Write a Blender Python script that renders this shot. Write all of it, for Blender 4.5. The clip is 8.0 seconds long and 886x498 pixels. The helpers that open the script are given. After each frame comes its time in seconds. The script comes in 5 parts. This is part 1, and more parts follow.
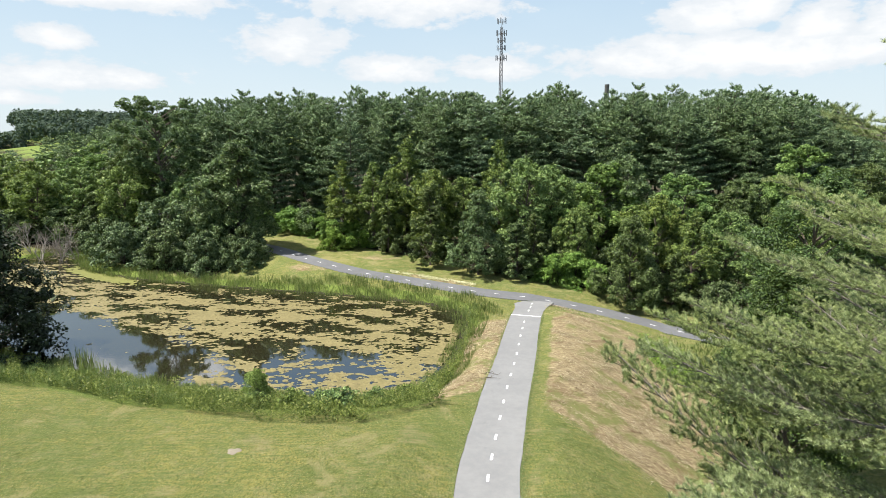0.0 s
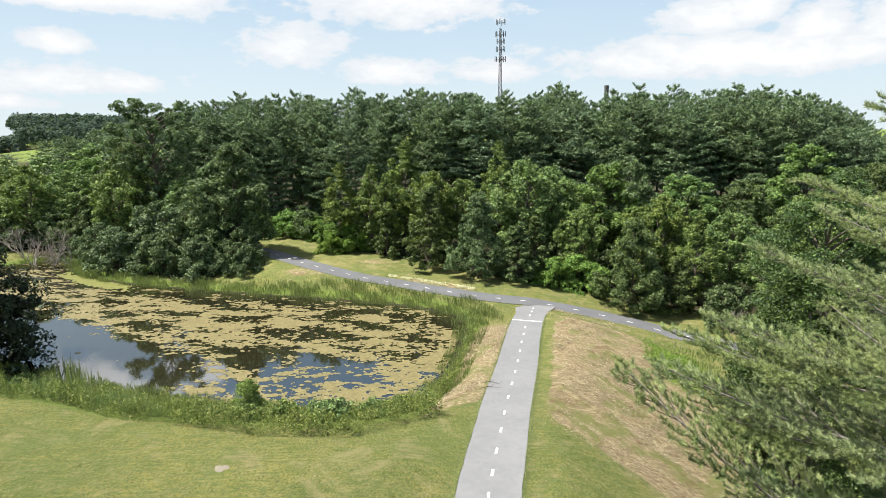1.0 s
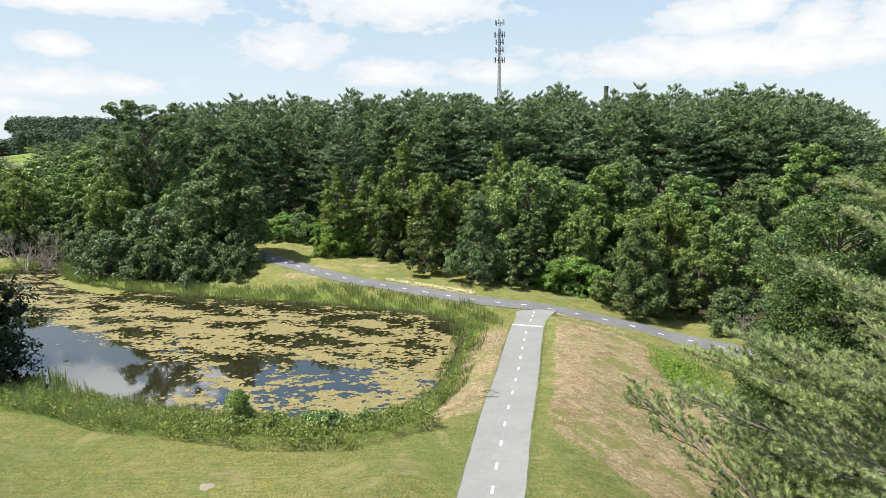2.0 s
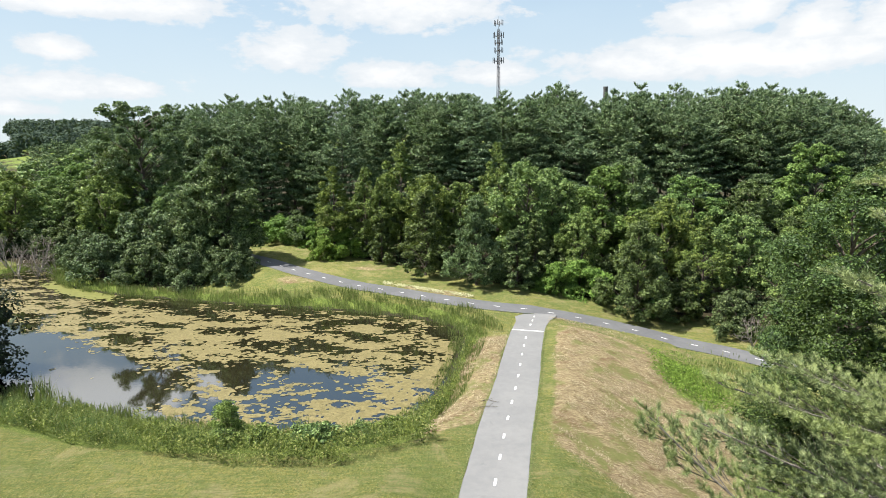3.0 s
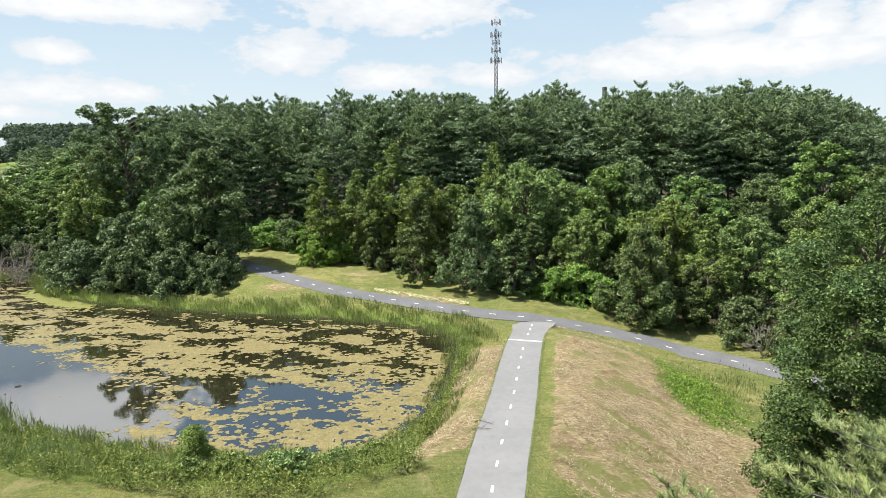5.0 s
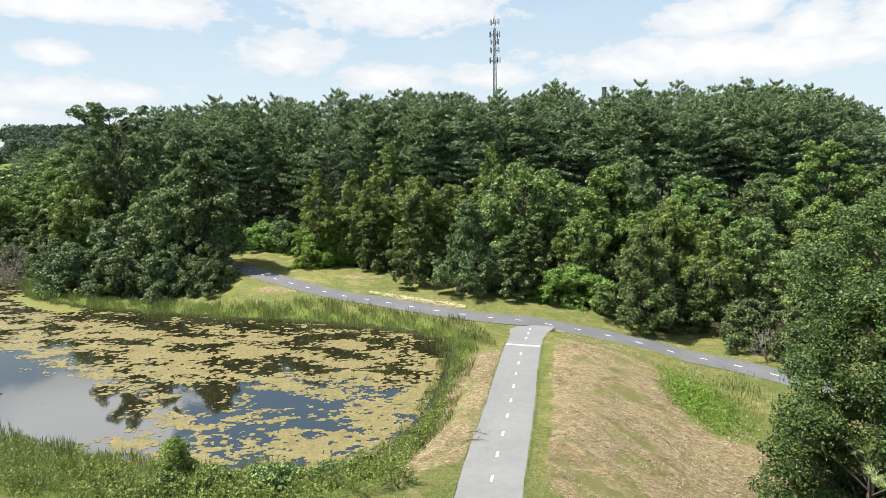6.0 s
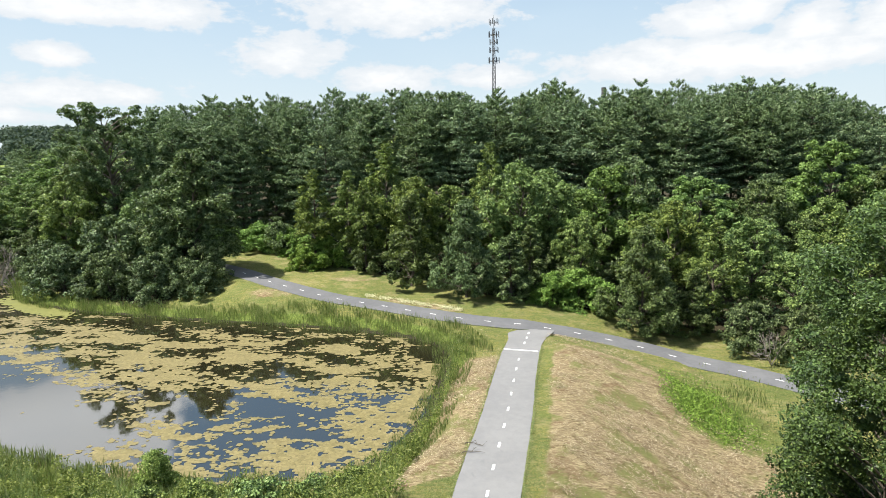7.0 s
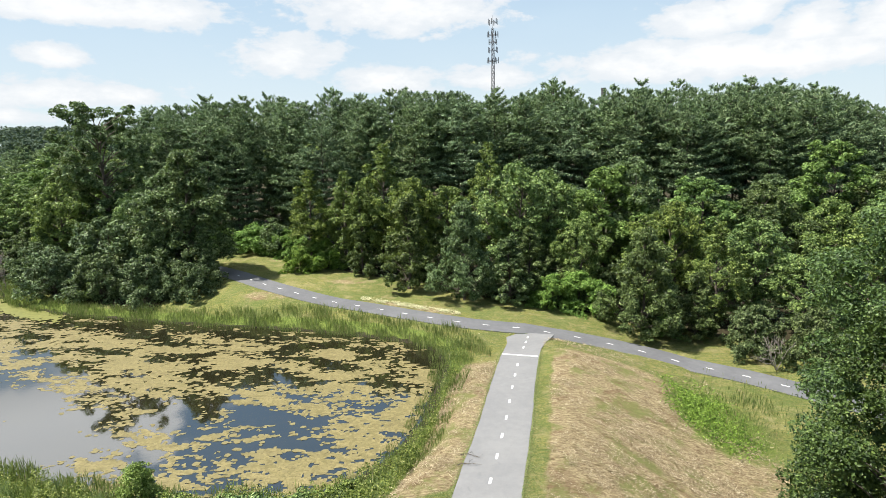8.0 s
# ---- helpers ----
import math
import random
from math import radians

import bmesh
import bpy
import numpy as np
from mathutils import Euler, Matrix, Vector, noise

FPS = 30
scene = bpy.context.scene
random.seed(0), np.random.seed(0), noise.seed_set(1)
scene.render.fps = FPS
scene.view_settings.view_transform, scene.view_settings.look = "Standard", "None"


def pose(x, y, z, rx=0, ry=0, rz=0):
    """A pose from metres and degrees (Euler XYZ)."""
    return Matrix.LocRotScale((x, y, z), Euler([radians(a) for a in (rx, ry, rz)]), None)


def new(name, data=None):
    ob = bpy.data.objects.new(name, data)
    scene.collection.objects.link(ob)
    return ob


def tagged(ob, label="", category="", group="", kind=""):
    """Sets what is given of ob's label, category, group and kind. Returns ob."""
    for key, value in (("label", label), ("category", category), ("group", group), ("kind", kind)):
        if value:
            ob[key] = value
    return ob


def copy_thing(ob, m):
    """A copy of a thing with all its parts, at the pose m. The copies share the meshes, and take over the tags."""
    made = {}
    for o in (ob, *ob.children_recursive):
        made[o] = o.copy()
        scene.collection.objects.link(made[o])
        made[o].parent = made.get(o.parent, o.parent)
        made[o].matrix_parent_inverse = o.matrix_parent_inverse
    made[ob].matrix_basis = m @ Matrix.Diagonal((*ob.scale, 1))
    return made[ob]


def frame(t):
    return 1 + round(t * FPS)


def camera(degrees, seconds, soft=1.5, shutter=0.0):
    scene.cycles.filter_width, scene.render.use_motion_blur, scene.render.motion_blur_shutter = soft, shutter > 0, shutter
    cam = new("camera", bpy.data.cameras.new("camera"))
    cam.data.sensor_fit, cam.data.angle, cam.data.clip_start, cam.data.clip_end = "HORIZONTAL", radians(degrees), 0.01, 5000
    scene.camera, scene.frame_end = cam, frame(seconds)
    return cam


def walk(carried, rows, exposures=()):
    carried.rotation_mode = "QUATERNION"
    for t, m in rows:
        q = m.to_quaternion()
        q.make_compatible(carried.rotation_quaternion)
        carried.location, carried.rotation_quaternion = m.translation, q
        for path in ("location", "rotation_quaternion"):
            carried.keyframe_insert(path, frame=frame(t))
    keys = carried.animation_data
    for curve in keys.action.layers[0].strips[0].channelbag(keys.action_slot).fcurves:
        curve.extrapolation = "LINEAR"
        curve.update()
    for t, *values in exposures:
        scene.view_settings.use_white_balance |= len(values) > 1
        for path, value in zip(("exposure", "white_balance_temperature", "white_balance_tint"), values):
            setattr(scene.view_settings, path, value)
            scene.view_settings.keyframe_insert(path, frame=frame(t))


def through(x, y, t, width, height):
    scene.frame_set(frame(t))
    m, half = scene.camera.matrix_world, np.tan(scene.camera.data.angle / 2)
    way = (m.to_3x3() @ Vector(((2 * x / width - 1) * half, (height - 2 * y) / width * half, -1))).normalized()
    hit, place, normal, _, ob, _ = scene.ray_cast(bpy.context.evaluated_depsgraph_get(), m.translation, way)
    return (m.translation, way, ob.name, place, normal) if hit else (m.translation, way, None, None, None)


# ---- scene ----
cam = camera(73.6, 8.0, 0.5)
METRES, EYE, TILT, LEAN, TURN = 11.8, 18.75, -11.0, 0.0, 0.0
ROWS = [
    (0.0, 0.0, 0.0, 0.0, -0.0, 0.0, 0.0),
    (0.5, 0.007, 0.0612, 0.0075, 0.01, 0.11, 0.15),
    (1.0, 0.0136, 0.1225, 0.0154, 0.03, 0.19, 0.29),
    (1.5, 0.0204, 0.1849, 0.0233, 0.03, 0.27, 0.41),
    (3.0, 0.0488, 0.3691, 0.0471, 0.03, 0.47, 0.73),
    (3.5, 0.062, 0.4323, 0.055, 0.03, 0.54, 0.83),
    (4.0, 0.077, 0.4952, 0.0642, 0.03, 0.58, 0.92),
    (4.5, 0.0932, 0.559, 0.0719, 0.03, 0.62, 1.01),
    (6.0, 0.1435, 0.7475, 0.0921, 0.01, 0.71, 1.19),
    (6.5, 0.1581, 0.8073, 0.0976, 0.0, 0.75, 1.22),
    (7.0, 0.1717, 0.8638, 0.1041, -0.01, 0.79, 1.24),
    (7.5, 0.1833, 0.9191, 0.1108, -0.03, 0.82, 1.27),
    (8.0, 0.1925, 0.9726, 0.1169, -0.04, 0.86, 1.28),
]
walk(cam, [(t, pose(0, 0, EYE, TILT, LEAN, TURN) @ pose(METRES * x, METRES * y, METRES * z, 90 + pitch, roll, yaw)) for t, x, y, z, yaw, pitch, roll in ROWS])

# ---------------------------------------------------------------- light
SUN_TO = Vector((-0.50, -0.04, 0.86)).normalized()
sun = new("sun", bpy.data.lights.new("sun", "SUN"))
sun.data.energy, sun.data.angle, sun.data.color = 5.2, radians(0.6), (1.0, 0.955, 0.88)
sun.rotation_mode = "QUATERNION"
sun.rotation_quaternion = SUN_TO.to_track_quat("Z", "Y")
scene.view_settings.exposure = 1.05


class Nodes:
    """Short hand for building node trees."""

    def __init__(self, tree):
        self.tree = tree
        tree.nodes.clear()

    def add(self, kind, ins=None, **props):
        n = self.tree.nodes.new(kind)
        for k, v in props.items():
            setattr(n, k, v)
        for k, v in (ins or {}).items():
            if isinstance(v, bpy.types.NodeSocket):
                self.tree.links.new(v, n.inputs[k])
            else:
                n.inputs[k].default_value = v
        return n

    def math(self, op, a, b=0.0, c=0.0, clamp=False):
        return self.add("ShaderNodeMath", {0: a, 1: b, 2: c}, operation=op, use_clamp=clamp).outputs[0]

    def mix(self, f, a, b, mode="MIX"):
        n = self.add("ShaderNodeMix", {0: f, 6: a, 7: b}, data_type="RGBA", blend_type=mode)
        return n.outputs[2]

    def noise(self, vec, scale, detail=4.0, rough=0.55, distort=0.0):
        ins = {"Scale": scale, "Detail": detail, "Roughness": rough, "Distortion": distort}
        if vec is not None:
            ins["Vector"] = vec
        return self.add("ShaderNodeTexNoise", ins).outputs[0]

    def step(self, v, lo, hi, to0=0.0, to1=1.0):
        return self.add("ShaderNodeMapRange", {0: v, 1: lo, 2: hi, 3: to0, 4: to1}, interpolation_type="SMOOTHSTEP").outputs[0]


def make_world():
    """Summer sky with banks of cumulus."""
    world = bpy.data.worlds.new("sky")
    world.use_nodes = True
    scene.world = world
    n = Nodes(world.node_tree)
    sky = n.add("ShaderNodeTexSky", sky_type="NISHITA", sun_disc=False, sun_elevation=math.asin(SUN_TO.z),
                sun_rotation=math.atan2(SUN_TO.x, SUN_TO.y), air_density=1.0, dust_density=0.7, ozone_density=1.6)
    way = n.add("ShaderNodeTexCoord").outputs["Generated"]
    sep = n.add("ShaderNodeSeparateXYZ", {0: way})
    az = n.math("ARCTAN2", sep.outputs[0], sep.outputs[1])
    el = n.math("ARCSINE", sep.outputs[2])
    flat = n.add("ShaderNodeCombineXYZ", {0: az, 1: n.math("MULTIPLY", el, 2.1), 2: 0.0}).outputs[0]
    puff = n.math("ADD", n.math("MULTIPLY", n.noise(flat, 11.0, 9.0, 0.6, 0.2), 0.6), n.math("MULTIPLY", n.noise(flat, 27.0, 7.0, 0.6, 0.2), 0.4))
    wide = n.noise(flat, 2.6, 4.0, 0.55, 0.2)
    # banks of cloud: bearing, height, half width, half height, strength
    total = None
    for a, e, sa, se, k in ((-0.06, 0.205, 0.17, 0.050, 1.0), (-0.08, 0.098, 0.10, 0.026, 0.9), (-0.24, 0.135, 0.085, 0.045, 0.85), (-0.48, 0.190, 0.16, 0.030, 1.05),
                            (-0.555, 0.128, 0.042, 0.022, 1.0), (-0.55, 0.078, 0.14, 0.028, 0.85), (0.44, 0.110, 0.24, 0.036, 1.15), (0.40, 0.165, 0.060, 0.032, 1.1),
                            (0.465, 0.172, 0.045, 0.034, 1.1), (0.54, 0.145, 0.055, 0.034, 1.1), (0.64, 0.140, 0.06, 0.040, 1.1), (0.08, 0.100, 0.075, 0.026, 0.85),
                            (-0.62, 0.045, 0.06, 0.013, 0.8), (-0.70, 0.385, 0.24, 0.085, 1.3), (-0.36, 0.62, 0.10, 0.06, 0.9)):
        u = n.math("DIVIDE", n.math("SUBTRACT", az, a), sa)
        v = n.math("DIVIDE", n.math("SUBTRACT", el, e), se)
        v = n.math("ADD", v, n.math("MULTIPLY", n.math("MINIMUM", v, 0.0), 0.5))
        g = n.math("MULTIPLY", n.math("EXPONENT", n.math("MULTIPLY", n.math("ADD", n.math("MULTIPLY", u, u), n.math("MULTIPLY", v, v)), -0.8)), k)
        total = g if total is None else n.math("MAXIMUM", total, g)
    high = n.step(el, 0.62, 0.80)
    drift = n.math("MULTIPLY", n.math("ADD", n.step(wide, 0.38, 0.60), 0.06), high)
    total = n.math("MAXIMUM", total, drift)
    body = n.math("ADD", total, n.math("MULTIPLY", n.math("SUBTRACT", puff, 0.5), 2.1))
    cover = n.step(body, 0.30, 0.56)
    haze = n.step(el, 0.30, -0.02)
    veil = n.math("MULTIPLY", n.step(wide, 0.35, 0.75), 0.25)
    # clear air, paler towards the horizon
    pale = n.mix(n.step(el, 0.30, 0.42), n.mix(haze, (3.9, 5.2, 6.4, 1), (5.5, 6.3, 6.7, 1)), (2.4, 4.6, 7.2, 1))
    air = n.mix(n.math("ADD", n.step(el, 0.46, 0.16, 0.40, 0.85), n.math("MULTIPLY", veil, 0.5), clamp=True), sky.outputs[0], pale)
    white = n.mix(n.step(n.math("SUBTRACT", body, n.math("MULTIPLY", n.noise(flat, 9.0, 7.0, 0.6), 0.5)), 0.25, 0.85), (6.0, 6.3, 6.6, 1), (7.3, 7.3, 7.3, 1))
    # unseen clouds above the view, boosted to brighten the pond's reflections
    white = n.mix(n.math("MULTIPLY", n.step(el, 0.27, 0.38), n.step(el, 0.85, 0.65)), white, (12.5, 12.8, 13.2, 1))
    col = n.mix(n.math("MULTIPLY", cover, 0.92), air, white)
    bg = n.add("ShaderNodeBackground", {"Color": col, "Strength": 0.069})
    out = n.add("ShaderNodeOutputWorld", {"Surface": bg.outputs[0]})


make_world()


# ---------------------------------------------------------------- materials
def material(name):
    m = bpy.data.materials.new(name)
    m.use_nodes = True
    return m, Nodes(m.node_tree)


def finish(n, bsdf):
    n.add("ShaderNodeOutputMaterial", {"Surface": bsdf})


def leaf_material(name, dark, light, tip=None, through=0.32, rough=0.55, spread=0.10, clump=1.0, shine=0.2, single=0.68):
    """Foliage: colour differs leaf by leaf, tree by tree and over large patches."""
    m, n = material(name)
    geo = n.add("ShaderNodeNewGeometry")
    info = n.add("ShaderNodeObjectInfo")
    pos = n.add("ShaderNodeTexCoord").outputs["Object"]
    f = n.math("ADD", n.math("MULTIPLY", n.step(geo.outputs["Random Per Island"], 0.15, 0.95), single), n.math("MULTIPLY", n.step(n.noise(pos, clump, 3.0, 0.6), 0.30, 0.70), 1.0 - single), clamp=True)
    col = n.mix(f, (*dark, 1), (*light, 1))
    if tip:
        col = n.mix(n.step(geo.outputs["Random Per Island"], 0.86, 1.0, 0.0, 0.7), col, (*tip, 1))
    hsv = n.add("ShaderNodeHueSaturation", {"Hue": n.math("ADD", n.math("MULTIPLY", n.math("SUBTRACT", info.outputs["Random"], 0.5), spread * 0.35), 0.5),
                                            "Saturation": n.math("ADD", n.math("MULTIPLY", info.outputs["Random"], -0.18), 1.06),
                                            "Value": n.math("ADD", n.math("MULTIPLY", info.outputs["Random"], spread * 3.0), 1.0 - spread * 1.5), "Color": col})
    base = n.add("ShaderNodeBsdfPrincipled", {"Base Color": hsv.outputs[0], "Roughness": rough, "Specular IOR Level": shine})
    glow = n.add("ShaderNodeBsdfTranslucent", {"Color": n.mix(0.5, hsv.outputs[0], (0.16, 0.24, 0.03, 1))})
    finish(n, n.add("ShaderNodeMixShader", {0: through, 1: base.outputs[0], 2: glow.outputs[0]}).outputs[0])
    return m


def bark_material(name, a, b, scale=6.0):
    m, n = material(name)
    pos = n.add("ShaderNodeTexCoord").outputs["Object"]
    st = n.add("ShaderNodeMapping", {0: pos, 3: (1, 1, 0.25)}).outputs[0]
    f = n.noise(st, scale, 6.0, 0.65)
    col = n.mix(n.step(f, 0.35, 0.65), (*a, 1), (*b, 1))
    bump = n.add("ShaderNodeBump", {"Height": f, "Strength": 0.6, "Distance": 0.03}).outputs[0]
    finish(n, n.add("ShaderNodeBsdfPrincipled", {"Base Color": col, "Roughness": 0.9, "Normal": bump}).outputs[0])
    return m


def plain_material(name, col, rough=0.6, metal=0.0, vary=0.15, scale=3.0):
    m, n = material(name)
    pos = n.add("ShaderNodeTexCoord").outputs["Object"]
    f = n.noise(pos, scale, 5.0, 0.6)
    c = n.mix(f, (*[v * (1 - vary) for v in col], 1), (*[min(1, v * (1 + vary)) for v in col], 1))
    finish(n, n.add("ShaderNodeBsdfPrincipled", {"Base Color": c, "Roughness": rough, "Metallic": metal}).outputs[0])
    return m


def asphalt_material(name, a, b):
    m, n = material(name)
    pos = n.add("ShaderNodeTexCoord").outputs["Object"]
    big, mid, fine = n.noise(pos, 0.35, 5.0, 0.6), n.noise(pos, 2.2, 5.0, 0.65), n.noise(pos, 60.0, 2.0)
    f = n.math("ADD", n.math("MULTIPLY", big, 0.55), n.math("MULTIPLY", mid, 0.45))
    col = n.mix(n.step(f, 0.36, 0.66), (*a, 1), (*b, 1))
    col = n.mix(n.math("MULTIPLY", n.step(fine, 0.4, 0.7), 0.22), col, (*[v * 0.6 for v in a], 1))
    spots = n.step(n.noise(pos, 1.1, 3.0, 0.5, 0.6), 0.68, 0.74, 0.0, 0.35)
    col = n.mix(spots, col, (*[v * 0.72 for v in a], 1))
    bump = n.add("ShaderNodeBump", {"Height": fine, "Strength": 0.35, "Distance": 0.006}).outputs[0]
    finish(n, n.add("ShaderNodeBsdfPrincipled", {"Base Color": col, "Roughness": 0.85, "Normal": bump}).outputs[0])
    return m


def ground_material():
    """One sheet: mown lawn, dry straw, rank green, mud, forest floor and painted shade behind it, far field; the shares
    come with the sheet.
    """
    m, n = material("turf")
    pos = n.add("ShaderNodeTexCoord").outputs["Object"]
    big, mid, fine = n.noise(pos, 0.10, 5.0, 0.6), n.noise(pos, 0.75, 6.0, 0.65), n.noise(pos, 9.0, 5.0, 0.7)
    grain = n.noise(pos, 38.0, 3.0, 0.7)

    def share(name):
        return n.add("ShaderNodeAttribute", attribute_name=name).outputs["Fac"]

    f = n.math("ADD", n.math("ADD", n.math("MULTIPLY", big, 0.45), n.math("MULTIPLY", mid, 0.35)), n.math("MULTIPLY", fine, 0.35))
    lawn = n.mix(n.step(f, 0.42, 0.72), (0.095, 0.118, 0.025, 1), (0.268, 0.240, 0.071, 1))
    lawn = n.mix(n.step(n.noise(pos, 1.7, 6.0, 0.75), 0.44, 0.64, 0.0, 0.6), lawn, (0.220, 0.198, 0.092, 1))
    blade = n.noise(n.add("ShaderNodeMapping", {0: pos, 3: (1.0, 0.6, 1.0)}).outputs[0], 8.5, 6.0, 0.85)
    lawn = n.mix(n.step(blade, 0.40, 0.54, 0.75, 0.0), lawn, (0.050, 0.072, 0.018, 1))
    lawn = n.mix(n.step(blade, 0.54, 0.66, 0.0, 0.65), lawn, (0.330, 0.310, 0.130, 1))
    lawn = n.mix(n.step(n.noise(pos, 0.33, 5.0, 0.65, 0.4), 0.55, 0.70, 0.0, 0.6), lawn, (0.300, 0.245, 0.130, 1))
    mown = n.noise(n.add("ShaderNodeMapping", {0: pos, 2: (0, 0, 0.12), 3: (0.45, 2.6, 1.0)}).outputs[0], 1.6, 6.0, 0.75, 0.3)
    lawn = n.mix(n.step(mown, 0.40, 0.56, 0.55, 0.0), lawn, (0.070, 0.112, 0.026, 1))
    lawn = n.mix(n.step(n.noise(pos, 4.2, 5.0, 0.8), 0.50, 0.68, 0.0, 0.55), lawn, (0.250, 0.250, 0.095, 1))
    lawn = n.mix(n.step(n.noise(pos, 0.16, 4.0, 0.6, 0.3), 0.48, 0.62, 0.0, 0.32), lawn, (0.085, 0.128, 0.032, 1))
    lawn = n.mix(n.step(n.noise(pos, 0.24, 6.0, 0.75, 0.6), 0.54, 0.66, 0.0, 0.55), lawn, (0.290, 0.250, 0.120, 1))
    streak = n.noise(n.add("ShaderNodeMapping", {0: pos, 2: (0, 0, 0.9), 3: (2.0, 5.0, 1)}).outputs[0], 1.5, 7.0, 0.75, 0.9)
    straw = n.mix(n.step(streak, 0.35, 0.68), (0.130, 0.092, 0.048, 1), (0.430, 0.355, 0.205, 1))
    straw = n.mix(n.step(n.noise(pos, 0.38, 6.0, 0.7), 0.46, 0.60, 0.0, 0.85), straw, (0.150, 0.165, 0.050, 1))
    straw = n.mix(n.step(n.noise(pos, 0.55, 6.0, 0.75, 0.8), 0.50, 0.66, 0.0, 0.75), straw, (0.150, 0.092, 0.052, 1))
    edge = n.math("MULTIPLY", n.math("SUBTRACT", mid, 0.5), 0.9)
    col = n.mix(n.step(n.math("ADD", share("dry"), edge), 0.30, 0.65), lawn, straw)
    lush = n.mix(n.step(fine, 0.35, 0.65), (0.065, 0.105, 0.020, 1), (0.185, 0.225, 0.050, 1))
    col = n.mix(n.step(n.math("ADD", share("lush"), edge), 0.30, 0.60), col, lush)
    # leaf litter; behind the pines the same dark colour stands in for shade
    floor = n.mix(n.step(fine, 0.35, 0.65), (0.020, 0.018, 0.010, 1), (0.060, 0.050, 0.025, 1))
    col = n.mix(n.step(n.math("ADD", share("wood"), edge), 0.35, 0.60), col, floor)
    mud = n.mix(mid, (0.020, 0.018, 0.010, 1), (0.055, 0.050, 0.026, 1))
    col = n.mix(n.step(n.math("ADD", share("mud"), n.math("MULTIPLY", edge, 0.5)), 0.35, 0.60), col, mud)
    bump = n.add("ShaderNodeBump", {"Height": n.math("ADD", n.math("MULTIPLY", fine, 0.7), grain), "Strength": 1.0, "Distance": 0.08}).outputs[0]
    finish(n, n.add("ShaderNodeBsdfPrincipled", {"Base Color": col, "Roughness": 0.95, "Specular IOR Level": 0.15, "Normal": bump}).outputs[0])
    return m


def water_material():
    m, n = material("pond_water")
    pos = n.add("ShaderNodeTexCoord").outputs["Object"]
    f = n.noise(pos, 0.25, 4.0, 0.6)
    col = n.mix(f, (0.008, 0.008, 0.004, 1), (0.024, 0.022, 0.011, 1))
    bump = n.add("ShaderNodeBump", {"Height": n.noise(pos, 2.6, 3.0, 0.5), "Strength": 0.05, "Distance": 0.02}).outputs[0]
    finish(n, n.add("ShaderNodeBsdfPrincipled", {"Base Color": col, "Roughness": 0.035, "IOR": 2.4, "Normal": bump}).outputs[0])
    return m


def pad_material(name, a, b, c, mottle=0.6):
    m, n = material(name)
    geo = n.add("ShaderNodeNewGeometry")
    pos = n.add("ShaderNodeTexCoord").outputs["Object"]
    col = n.mix(n.math("ADD", n.math("MULTIPLY", geo.outputs["Random Per Island"], 0.5), n.math("MULTIPLY", n.noise(pos, 0.5, 5.0, 0.65), 0.5)), (*a, 1), (*b, 1))
    col = n.mix(n.step(n.noise(pos, 7.0, 4.0, 0.7), 0.48, 0.66, 0.0, mottle), col, (*c, 1))
    col = n.mix(n.step(n.noise(pos, 1.3, 5.0, 0.7), 0.50, 0.68, 0.0, mottle * 0.6), col, (*c, 1))
    finish(n, n.add("ShaderNodeBsdfPrincipled", {"Base Color": col, "Roughness": 0.6, "Specular IOR Level": 0.3}).outputs[0])
    return m


TURF = ground_material()
WATER = water_material()
PALE_ASPHALT = asphalt_material("weathered_asphalt", (0.152, 0.152, 0.152), (0.186, 0.185, 0.182))
DARK_ASPHALT = asphalt_material("dark_asphalt", (0.092, 0.093, 0.098), (0.125, 0.126, 0.130))
PAINT = plain_material("white_road_paint", (0.74, 0.74, 0.72), 0.7, vary=0.12, scale=8.0)
BARK = bark_material("bark", (0.045, 0.034, 0.024), (0.120, 0.098, 0.075))
GREY_BARK = bark_material("grey_bark", (0.075, 0.064, 0.054), (0.20, 0.18, 0.155), 14.0)
DEAD_WOOD = bark_material("dead_wood", (0.16, 0.135, 0.11), (0.33, 0.29, 0.25), 10.0)
PINE = leaf_material("pine_needles_far", (0.020, 0.044, 0.021), (0.260, 0.366, 0.172), (0.38, 0.46, 0.26), 0.14, 0.55, 0.05, 0.6)
NEAR_PINE = leaf_material("pine_needles", (0.055, 0.090, 0.034), (0.385, 0.445, 0.175), (0.52, 0.57, 0.29), 0.12, 0.4, 0.02, 5.5, single=0.2)
LEAF_DEEP = leaf_material("leaf_deep_green", (0.010, 0.022, 0.008), (0.188, 0.265, 0.092), (0.30, 0.36, 0.16), 0.24, 0.5)
LEAF_OAK = leaf_material("leaf_oak", (0.010, 0.026, 0.008), (0.108, 0.182, 0.050), (0.20, 0.30, 0.09), 0.24, 0.5, clump=1.6, shine=0.3)
LEAF_MID = leaf_material("leaf_mid_green", (0.020, 0.046, 0.014), (0.282, 0.385, 0.100), (0.38, 0.45, 0.14), 0.26, 0.5)
LEAF_BRIGHT = leaf_material("leaf_bright_green", (0.030, 0.064, 0.014), (0.235, 0.375, 0.100), (0.33, 0.45, 0.14), 0.28)
# near-black: the bank tree's shaded side is put into the leaf colour
LEAF_BANK_SHADE = leaf_material("leaf_bank_shade", (0.005, 0.010, 0.003), (0.032, 0.052, 0.019), (0.14, 0.18, 0.10), 0.03, 0.5)
